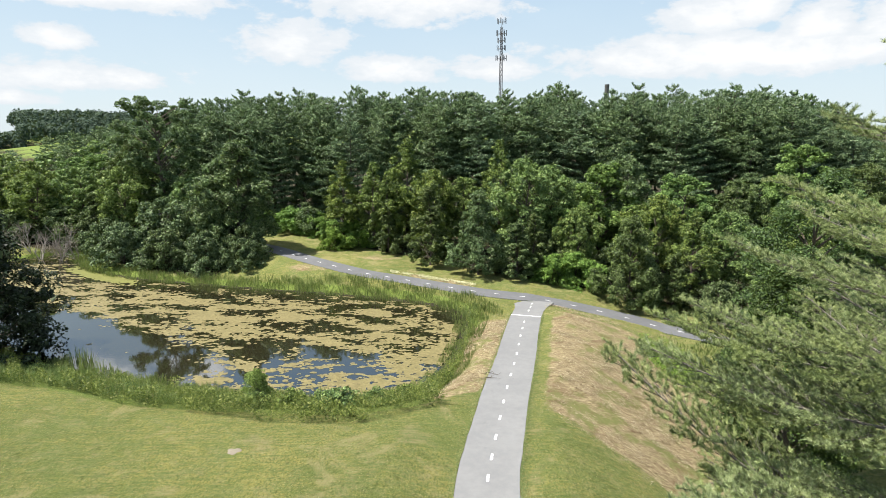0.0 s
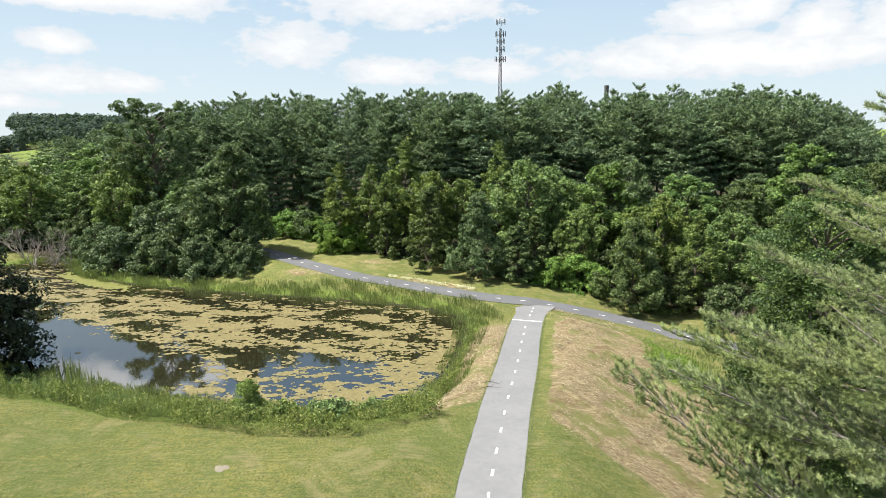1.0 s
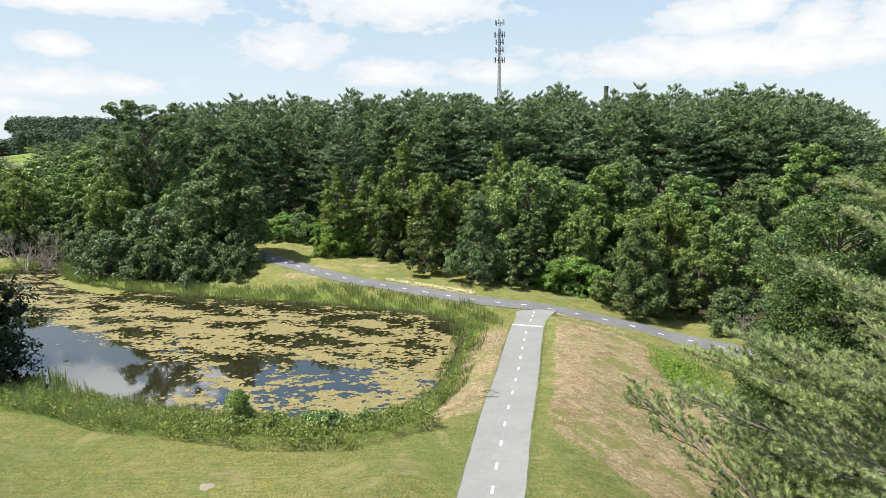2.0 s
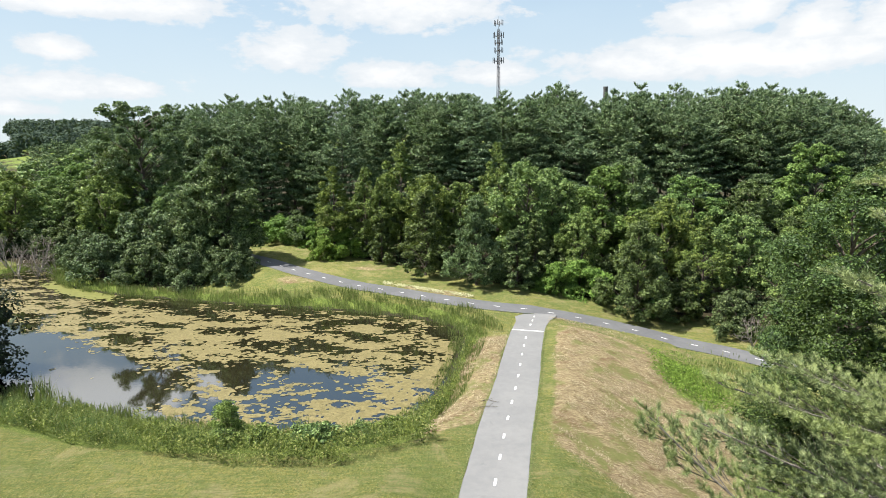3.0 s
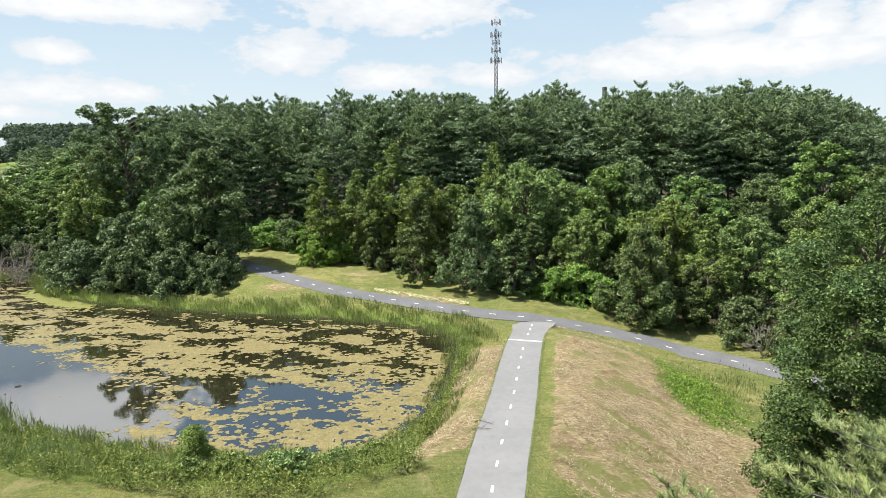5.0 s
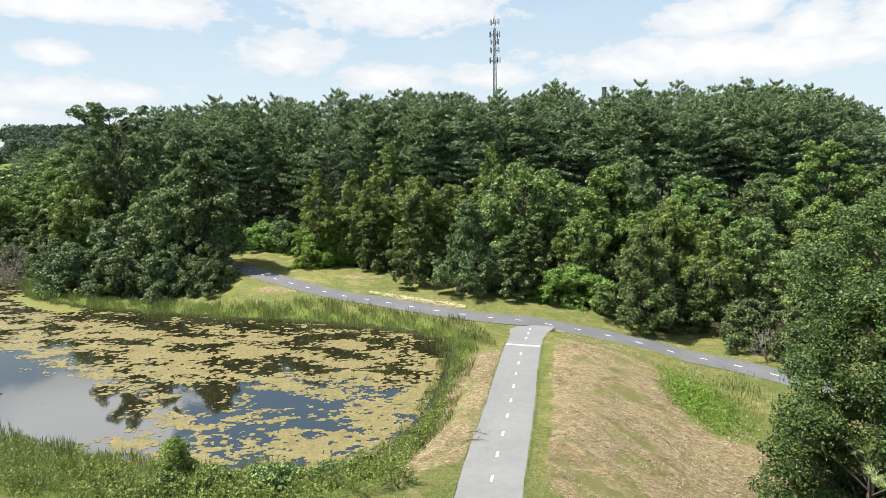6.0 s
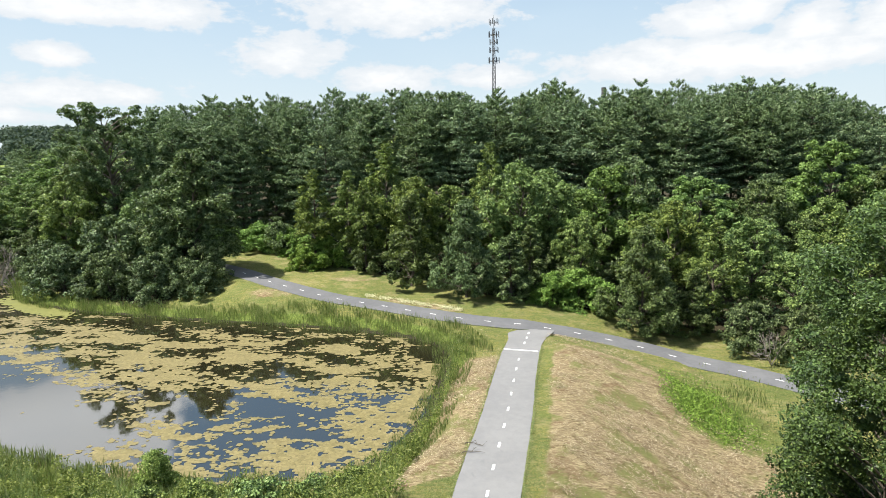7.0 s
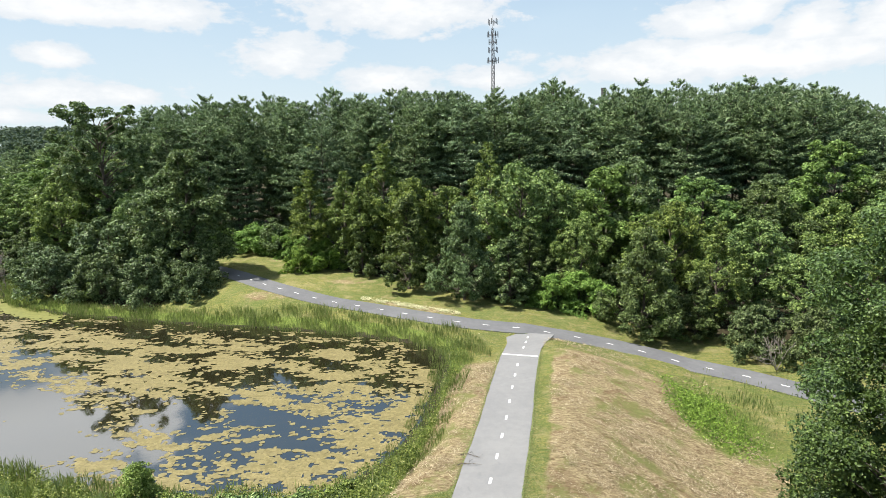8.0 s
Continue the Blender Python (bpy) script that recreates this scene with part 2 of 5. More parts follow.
LEAF_WILLOW = leaf_material("leaf_willow", (0.060, 0.100, 0.018), (0.290, 0.390, 0.085), (0.40, 0.47, 0.15), 0.32)
LEAF_GREY = leaf_material("leaf_grey_green", (0.012, 0.022, 0.008), (0.185, 0.255, 0.100), (0.32, 0.38, 0.19), 0.22, clump=0.8)
LEAF_VINE = leaf_material("leaf_vine", (0.045, 0.095, 0.012), (0.250, 0.390, 0.062), (0.30, 0.42, 0.09), 0.32)
# bluish tint: distance haze is painted into the ridge's leaf colour
LEAF_HAZE = leaf_material("leaf_hazy_ridge", (0.036, 0.060, 0.046), (0.085, 0.120, 0.085), None, 0.1, 0.9, clump=0.05)
REED = leaf_material("reed_blade", (0.085, 0.132, 0.040), (0.285, 0.350, 0.135), (0.42, 0.34, 0.20), 0.36, clump=0.45)
WEED = leaf_material("bank_weed", (0.030, 0.060, 0.012), (0.270, 0.340, 0.090), (0.42, 0.42, 0.19), 0.26, clump=0.9)
BLADE = leaf_material("grass_blade", (0.090, 0.130, 0.034), (0.240, 0.255, 0.092), (0.36, 0.32, 0.16), 0.2, 0.8, clump=0.5)
STRAW = leaf_material("dry_straw", (0.120, 0.082, 0.044), (0.470, 0.395, 0.245), (0.70, 0.62, 0.43), 0.08, 0.8, clump=1.2)
PALE_HAY = leaf_material("pale_hay", (0.300, 0.270, 0.130), (0.660, 0.610, 0.380), (0.76, 0.72, 0.50), 0.1, 0.8)
PADS = pad_material("lily_pad", (0.098, 0.088, 0.034), (0.222, 0.186, 0.082), (0.094, 0.070, 0.032))
MATS = pad_material("algae_mat", (0.098, 0.086, 0.030), (0.240, 0.198, 0.086), (0.070, 0.056, 0.022), 0.7)
DUCKWEED = pad_material("duckweed", (0.105, 0.115, 0.026), (0.190, 0.185, 0.050), (0.09, 0.095, 0.025))
STEEL = plain_material("galvanised_steel", (0.13, 0.135, 0.145), 0.55, 0.3)
PANEL = plain_material("antenna_panel", (0.10, 0.105, 0.115), 0.6)
MAST_PAINT = plain_material("mast_red", (0.12, 0.095, 0.09), 0.7)
SOOT = plain_material("chimney_brick", (0.07, 0.068, 0.07), 0.9)
SAND = plain_material("bare_sand", (0.175, 0.150, 0.110), 0.95, vary=0.25, scale=5.0)


# ---------------------------------------------------------------- mesh helpers
RNG = np.random.default_rng(11)


def smooth(v, lo, hi):
    u = np.clip((v - lo) / (hi - lo), 0.0, 1.0)
    return u * u * (3 - 2 * u)


def unit(v):
    return v / np.maximum(np.linalg.norm(v, axis=-1, keepdims=True), 1e-9)


def mesh_of(name, verts, faces, mat, soft=False):
    """A mesh from arrays: verts n x 3, faces n x k."""
    me = bpy.data.meshes.new(name)
    verts, faces = np.ascontiguousarray(verts, np.float32), np.ascontiguousarray(faces, np.int32)
    me.vertices.add(len(verts))
    me.vertices.foreach_set("co", verts.ravel())
    me.loops.add(faces.size)
    me.loops.foreach_set("vertex_index", faces.ravel())
    me.polygons.add(len(faces))
    me.polygons.foreach_set("loop_start", np.arange(len(faces), dtype=np.int32) * faces.shape[1])
    me.update(calc_edges=True)
    me.materials.append(mat)
    me.polygons.foreach_set("use_smooth", np.full(len(faces), soft))
    return me


class Geo:
    """Gathers quads."""

    def __init__(self):
        self.v, self.f, self.n = [], [], 0

    def quads(self, v, f):
        self.v.append(np.asarray(v, float)), self.f.append(np.asarray(f) + self.n)
        self.n += len(v)

    def tube(self, pts, radii, sides=6):
        pts = np.asarray(pts, float)
        t = unit(np.gradient(pts, axis=0))
        ref = np.where(np.abs(t[:, 2:3]) > 0.9, [[1.0, 0, 0]], [[0, 0, 1.0]])
        a = unit(np.cross(t, ref))
        b = np.cross(t, a)
        ang = np.arange(sides) * 2 * np.pi / sides
        ring = pts[:, None] + np.asarray(radii)[:, None, None] * (a[:, None] * np.cos(ang)[None, :, None] + b[:, None] * np.sin(ang)[None, :, None])
        i = np.arange(len(pts) - 1)[:, None] * sides
        j, k = np.arange(sides)[None], (np.arange(sides)[None] + 1) % sides
        self.quads(ring.reshape(-1, 3), np.stack([i + j, i + k, i + sides + k, i + sides + j], -1).reshape(-1, 4))

    def box(self, c, size, turn=0.0):
        s = np.array([[-1, -1, -1], [1, -1, -1], [1, 1, -1], [-1, 1, -1], [-1, -1, 1], [1, -1, 1], [1, 1, 1], [-1, 1, 1]]) * np.asarray(size) / 2
        co, si = math.cos(turn), math.sin(turn)
        s = s @ np.array([[co, si, 0], [-si, co, 0], [0, 0, 1]])
        self.quads(s + np.asarray(c), [[0, 3, 2, 1], [4, 5, 6, 7], [0, 1, 5, 4], [1, 2, 6, 5], [2, 3, 7, 6], [3, 0, 4, 7]])

    def leaves(self, c, nrm, length, width, rng, along=None, fold=0.18):
        """Leaf blades: a folded diamond at each c, facing nrm."""
        n = len(c)
        nrm = unit(nrm)
        t = rng.normal(size=(n, 3)) if along is None else along
        t = unit(t - nrm * np.sum(t * nrm, 1, keepdims=True))
        b = np.cross(nrm, t)
        length, width = np.broadcast_to(length, n)[:, None], np.broadcast_to(width, n)[:, None]
        side, lift = b * width / 2, nrm * width * fold
        v = np.stack([c - t * length / 2, c + side + lift, c + t * length / 2, c - side + lift], 1)
        self.quads(v.reshape(-1, 3), np.arange(4 * n).reshape(-1, 4))

    def blades(self, root, top, width, rng):
        """Upright narrow blades from root to top."""
        n = len(root)
        a = rng.uniform(0, 2 * np.pi, n)
        side = np.stack([np.cos(a), np.sin(a), np.zeros(n)], 1) * np.broadcast_to(width, n)[:, None] / 2
        mid = root * 0.45 + top * 0.55 - (top - root) * [[0.18, 0.18, 0.0]]
        v = np.stack([root, mid + side, top, mid - side], 1)
        self.quads(v.reshape(-1, 3), np.arange(4 * n).reshape(-1, 4))

    def mesh(self, name, mat, soft=False):
        return mesh_of(name, np.concatenate(self.v), np.concatenate(self.f), mat, soft)


def shards(c, nrm, length, width, rng, along=None):
    """Three-cornered leaves at each c, facing nrm."""
    nrm = unit(nrm)
    t = rng.normal(size=c.shape) if along is None else along
    t = unit(t - nrm * np.sum(t * nrm, 1, keepdims=True))
    b = np.cross(nrm, t) * np.broadcast_to(width, len(c))[:, None] / 2
    t = t * np.broadcast_to(length, len(c))[:, None]
    return np.stack([c - t * 0.4 - b, c - t * 0.4 + b, c + t * 0.6], 1).reshape(-1, 3)


def shard_mesh(name, pieces, mat):
    v = np.concatenate(pieces)
    return mesh_of(name, v, np.arange(len(v)).reshape(-1, 3), mat)


def part(name, me, parent, label=""):
    ob = new(name, me)
    ob.parent = parent
    return tagged(ob, label)


def curve_through(pts, per=8, closed=False):
    """Catmull-Rom curve through points."""
    p = np.asarray(pts, float)
    p = np.vstack([p[-1:], p, p[:2]]) if closed else np.vstack([2 * p[:1] - p[1:2], p, 2 * p[-1:] - p[-2:-1]])
    u = np.linspace(0, 1, per, endpoint=False)[:, None]
    out = [0.5 * (2 * b + (c - a) * u + (2 * a - 5 * b + 4 * c - d) * u ** 2 + (3 * b - a - 3 * c + d) * u ** 3) for a, b, c, d in zip(p, p[1:], p[2:], p[3:])]
    return np.vstack(out + ([] if closed else [p[-2:-1]]))


def line_distance(x, y, line):
    """Distance from points to a polyline and, signed, to its left."""
    x, y = np.asarray(x, float), np.asarray(y, float)
    best, sign = np.full(x.shape, 1e9), np.zeros(x.shape)
    for (ax, ay), (bx, by) in zip(line[:-1, :2], line[1:, :2]):
        dx, dy = bx - ax, by - ay
        u = np.clip(((x - ax) * dx + (y - ay) * dy) / (dx * dx + dy * dy + 1e-12), 0, 1)
        d = np.hypot(x - ax - u * dx, y - ay - u * dy)
        s = dx * (y - ay) - dy * (x - ax)
        near = d < best
        best, sign = np.where(near, d, best), np.where(near, s, sign)
    return best, np.sign(sign)


# ---------------------------------------------------------------- the lie of the land
PATH = curve_through([(1.0, -30), (1.2, 0), (1.5, 14), (2.05, 24.8), (2.65, 28.8), (3.25, 31.9), (4.05, 36.1), (5.25, 41.8), (6.15, 46.3), (6.75, 49.6), (7.75, 54.6), (8.55, 58.4), (9.6, 62.4), (10.6, 66.3)])
TRAIL = curve_through([(-80, 150), (-60, 124), (-42, 104), (-31, 91.6), (-26.5, 87.6), (-22.3, 83.9), (-18.9, 80.9), (-14.9, 77.9), (-10.5, 74.9), (-5.9, 72.7), (-0.6, 70.0), (4.4, 67.8), (9.4, 66.6), (15, 65.9), (20.6, 64.2), (25.7, 61.1), (29.5, 58.2), (38, 50), (52, 36), (90, 0)])
POND = curve_through([(-60, 91), (-50, 81), (-40, 75.5), (-32.5, 73.2), (-23, 70.4), (-15, 68.5), (-6.8, 66), (-0.4, 62.9), (1.7, 59.5), (1.7, 54), (0.4, 47), (-2.0, 41.8), (-6, 39.4), (-12.5, 39.6), (-18, 40.6), (-24.5, 43), (-32, 45.5), (-42, 52), (-55, 62), (-66, 78)], 6, closed=True)
POND_RING = np.vstack([POND, POND[:1]])


def path_z(y):
    return np.interp(y, [-30, 10, 25, 32, 38, 46, 54, 60, 66], [3.0, 2.3, 2.2, 2.2, 1.95, 1.3, 0.75, 0.3, 0.1])


def trail_z(x):
    return np.interp(x, [-80, -60, -24, -10, 4, 10, 24, 50, 90], [3.0, 2.7, 1.9, 1.0, 0.4, 0.1, -2.2, -3.2, -3.5])


def pond_distance(x, y):
    """Metres outside the water's edge; inside it is negative."""
    d, _ = line_distance(x, y, POND_RING)
    inside = np.zeros(np.shape(x), bool)
    for (ax, ay), (bx, by) in zip(POND_RING[:-1], POND_RING[1:]):
        cross = (ay > y) != (by > y)
        inside ^= cross & (x < (bx - ax) * (y - ay) / (by - ay + 1e-12) + ax)
    return np.where(inside, -d, d)


def rolling(x, y, size, seed=0.0):
    """Cheap smooth waves."""
    return (np.sin(x / size + 1.3 * seed) * np.cos(y / size * 0.83 + seed) + 0.5 * np.sin(x / size * 2.3 + y / size * 1.7 + seed)) / 1.5


def land(x, y):
    x, y = np.asarray(x, float), np.asarray(y, float)
    side = x - np.interp(y, PATH[:, 1], PATH[:, 0])
    dt, st = line_distance(x, y, TRAIL)
    north = dt * st
    dp = np.abs(side) * 0.97
    lawn = np.interp(y, [-40, 10, 28, 36, 60], [4.2, 3.2, 2.6, 2.0, 0.8]) + 0.10 * rolling(x, y, 5.0, 2.0)
    valley = -2.1 + 0.12 * rolling(x, y, 4.0, 1.0) + 1.2 * smooth(-y, -30, 10)
    south = lawn + (valley - lawn) * smooth(side, 1.7, 17.0)
    up = trail_z(np.clip(x, -80, 60)) + 0.045 * np.clip(north, 0, 45) + 4.5 * smooth(north, 28, 110) * smooth(x, -120, -50) + 5 * smooth(y, 190, 420) + 15 * smooth(y, 470, 640)
    z = south + (up - south) * smooth(north, -9.0, 1.5)
    pd = pond_distance(x, y)
    z = z * smooth(pd, -0.3, 6.5) + 0.03 * rolling(x, y, 1.7)
    z = np.where(pd < 0, -1.1 * smooth(-pd, 0.0, 4.0), z)
    k = 1 - smooth(dt, 2.0, 6.5)
    z = z * (1 - k) + trail_z(x) * k
    k = (1 - smooth(dp, 2.0, 4.6)) * (y < 64)
    zp = path_z(y)
    k2 = k * smooth(dt, 1.4, 4.0)
    return z * (1 - k2) + zp * k2


def ground_at(x, y):
    return float(land(np.array([x]), np.array([y]))[0])


def spread(lo, hi, step, far):
    """Grid lines: even between lo and hi, then ever wider out to far."""
    mid = np.arange(lo, hi + 1e-6, step)
    out, gap = [], step
    while sum(out) < far:
        gap *= 1.22
        out.append(gap)
    tail = np.cumsum(out)
    return np.concatenate([(lo - tail)[::-1], mid, hi + tail])


def build_ground():
    xs, ys = spread(-64, 46, 0.72, 3000), spread(-6, 112, 0.72, 3000)
    gx, gy = np.meshgrid(xs, ys)
    x, y = gx.ravel(), gy.ravel()
    z = land(x, y)
    dt, st = line_distance(x, y, TRAIL)
    side = x - np.interp(y, PATH[:, 1], PATH[:, 0])
    over = (np.abs(side) < 2.0 + 1.2 * smooth(y, 58.0, 64.0)) & (y < 66.5) | (dt < 2.0)
    z = z - 0.06 * over
    nx, ny = len(xs), len(ys)
    i = (np.arange(ny - 1)[:, None] * nx + np.arange(nx - 1)[None]).ravel()
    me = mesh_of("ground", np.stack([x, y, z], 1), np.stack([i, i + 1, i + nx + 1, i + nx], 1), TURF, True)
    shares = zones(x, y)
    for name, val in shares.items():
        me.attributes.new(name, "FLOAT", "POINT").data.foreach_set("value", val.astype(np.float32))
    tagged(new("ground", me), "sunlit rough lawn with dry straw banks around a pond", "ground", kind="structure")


def zones(x, y):
    """Shares of straw, rank green, forest floor with shade painted on behind it, and mud."""
    side = x - np.interp(y, PATH[:, 1], PATH[:, 0])
    dt, st = line_distance(x, y, TRAIL)
    north = dt * st
    pd = pond_distance(x, y)
    east = smooth(side, 2.3, 3.2) * (1 - smooth(side, np.where(y < 49, 15.0, 10.5), np.where(y < 49, 18.5, 13.5))) * smooth(y + 1.1 * (x - 6.5), 32.5, 36.0) * (1 - smooth(north, -8.5, -5.0))
    west = smooth(-side, 1.3, 1.9) * (1 - smooth(-side, 4.2, 5.4)) * smooth(y - 0.5 * side, 37.0, 38.5) * (1 - smooth(y, 54.0, 59.0))
    verge = smooth(north, 1.9, 2.3) * (1 - smooth(north, 2.9, 3.5)) * smooth(x, -5.0, -3.5) * (1 - smooth(x, 3.0, 4.5)) * 1.2
    scar = np.exp(-(((x + 17.5) / 3.0) ** 2 + ((y - 76.3) / 1.6) ** 2)) + 0.9 * np.exp(-(((x + 9) / 3.5) ** 2 + ((y - 83) / 1.2) ** 2))
    low = 0.35 * smooth(north, -9.0, -3.0) * (1 - smooth(north, -2.0, -1.2)) * smooth(side, -12.0, 2.0) * (x < 26)
    rank = 0.33 * smooth(north, 1.8, 2.6) * (1 - smooth(north, 12.0, 15.0)) * (x < 30)
    dry = np.clip(np.maximum.reduce([east, west * 1.1, verge, scar, low, rank]), 0, 1.2)
    marsh = np.exp(-(((x - 21.4) / 2.9) ** 2 + ((y - 50.0) / 5.4) ** 2) * 1.1) * 1.3
    bank = (1 - smooth(pd, np.where(y > 56, 1.6, 5.2), np.where(y > 56, 3.2, 7.0))) * (pd > 0) * (side < -3.8)
    lush = np.clip(np.maximum(marsh, bank), 0, 1.2) * (1 - west) + smooth(y, 280, 330)
    # litter under the trees; its reach past the pines is painted shade
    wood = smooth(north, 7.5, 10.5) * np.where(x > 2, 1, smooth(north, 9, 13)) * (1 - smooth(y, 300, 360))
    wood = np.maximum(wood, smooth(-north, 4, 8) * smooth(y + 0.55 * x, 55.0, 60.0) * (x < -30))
    mud = (1 - smooth(pd, 0.2, 0.9)) + 0.0 * x
    return {"dry": dry, "lush": lush, "wood": np.clip(wood, 0, 1), "mud": np.clip(mud, 0, 1)}


def strip(name, line, zs, half, mat, lift, flare=None):
    """A paved strip with real edges along a line."""
    t = unit(np.gradient(line[:, :2], axis=0))
    nrm = np.stack([-t[:, 1], t[:, 0]], 1)
    k = np.arange(len(line))
    wob = 0.012 * np.sin(k * 0.37) + 0.012 * np.sin(k * 0.13 + 1)
    wl = half + wob if flare is None else half + wob + flare
    wr = half + wob[::-1] if flare is None else half + wob[::-1] + flare
    cols = [(-1.0, -0.12), (-1.0, 0.0), (-0.5, 0.004), (0.0, 0.006), (0.5, 0.004), (1.0, 0.0), (1.0, -0.12)]
    v = np.stack([np.column_stack([line[:, :2] + nrm * (np.where(a > 0, wl, wr) * a)[:, None], zs + lift + dz]) for a, dz in cols], 1)
    nc = len(cols)
    i = (np.arange(len(line) - 1)[:, None] * nc + np.arange(nc - 1)[None]).ravel()
    return mesh_of(name, v.reshape(-1, 3), np.stack([i, i + 1, i + nc + 1, i + nc], 1)[:, ::-1], mat)


def along(line, start, gap, end):
    """Places and headings every gap metres along a line."""
    seg = np.hypot(*np.diff(line[:, :2], axis=0).T)
    s = np.concatenate([[0], np.cumsum(seg)])
    at = np.arange(start, min(end, s[-1]), gap)
    x, y = np.interp(at, s, line[:, 0]), np.interp(at, s, line[:, 1])
    x2, y2 = np.interp(at + 0.2, s, line[:, 0]), np.interp(at + 0.2, s, line[:, 1])
    return x, y, np.arctan2(y2 - y, x2 - x)


def dash_mesh(name, length, width):
    g = Geo()
    g.box((0, 0, 0), (length, width, 0.008))
    return g.mesh(name, PAINT)


def build_paving():
    fine = curve_through(PATH[::2], 6)
    fine = fine[fine[:, 1] < 65.2]
    flare = 0.8 * smooth(fine[:, 1], 60.0, 66.0) ** 1.5
    zs = np.where(fine[:, 1] > 60, np.minimum(path_z(fine[:, 1]), 9), path_z(fine[:, 1]))
    zs = zs * (1 - smooth(fine[:, 1], 60, 64.5)) + trail_z(fine[:, 0]) * smooth(fine[:, 1], 60, 64.5)
    pavement = new("pavement", strip("pavement", fine, zs, 1.55, PALE_ASPHALT, 0.015, flare))
    tagged(pavement, "pale weathered asphalt footpath with a dashed white centre line", "path", kind="structure")
    tl = curve_through(TRAIL, 3)
    road = new("road", strip("road", tl, trail_z(tl[:, 0]), 1.6, DARK_ASPHALT, 0.03))
    tagged(road, "grey asphalt trail with dashed white centre line, curving past the wood", "trail", kind="structure")
    short, long = dash_mesh("dash", 0.62, 0.13), dash_mesh("dash", 0.66, 0.09)
    for y in (20.3, 22.3, 24.3, 26.3, 28.25, 30.3, 32.6, 35.0, 37.4, 39.95, 42.55, 45.2, 47.9, 50.6, 53.2, 55.7, 60.6, 62.3, 63.8):
            x = float(np.interp(y, PATH[:, 1], PATH[:, 0]))
            a = math.atan2(1.0, float(np.interp(y + 0.5, PATH[:, 1], PATH[:, 0]) - np.interp(y - 0.5, PATH[:, 1], PATH[:, 0])))
            z = float(path_z(y)) * (1 - float(smooth(y, 60, 64.5))) + float(trail_z(x)) * float(smooth(y, 60, 64.5))
            ob = part("dash", short, pavement)
            ob.matrix_basis = pose(x, y, z + 0.027, 0, math.degrees(math.atan(0.075)) if 34 < y else 0, math.degrees(a))
    g = Geo()
    g.box((0, 0, 0), (0.24, 2.95, 0.008))
    ob = part("stop_line", g.mesh("stop_line", PAINT), pavement, "white painted stop line")
    ob.matrix_basis = pose(8.5, 58.35, float(path_z(58.35)) + 0.030, 0, 4.0, 75)
    for x, y, a in zip(*along(TRAIL, 41.97, 2.94, 165.0)):
        slope = float(trail_z(x + 0.3 * math.cos(a)) - trail_z(x - 0.3 * math.cos(a))) / 0.6
        ob = part("dash", long, road)
        ob.matrix_basis = pose(x, y, float(trail_z(x)) + 0.042, 0, -math.degrees(math.atan(slope)), math.degrees(a))


def build_water():
    c = POND.mean(0)
    bm = bmesh.new()
    ring = [bm.verts.new((*(c + (p - c) * 1.02), 0.0)) for p in POND]
    bm.faces.new(ring)
    bmesh.ops.triangulate(bm, faces=bm.faces[:])
    bmesh.ops.recalc_face_normals(bm, faces=bm.faces[:])
    me = bpy.data.meshes.new("water")
    bm.to_mesh(me)
    me.materials.append(WATER)
    tagged(new("water", me), "still dark pond water reflecting sky and trees", "pond", kind="structure")


build_ground()
build_water()
build_paving()


# ---------------------------------------------------------------- trees
PROFILE = {
    "round": lambda u: np.sqrt(np.clip(1 - (2 * u - 0.92) ** 2 / 1.18, 0.05, 1)),
    "tall": lambda u: np.clip(np.sin(np.pi * np.clip(u * 0.92 + 0.06, 0, 1)), 0.08, 1) ** 0.7,
    "spire": lambda u: np.clip(1.08 - u, 0.08, 1) ** 0.75 * smooth(u, -0.50, 0.14),
    "vase": lambda u: 0.35 + 0.65 * np.sqrt(np.clip(1 - (2 * u - 1.25) ** 2 / 1.3, 0.05, 1)),
    "ovoid": lambda u: np.clip(1.04 - u, 0.06, 1) ** 0.6 * smooth(u, -0.3, 0.25),
    "mound": lambda u: np.sqrt(np.clip(1 - u ** 2, 0.02, 1)),
}


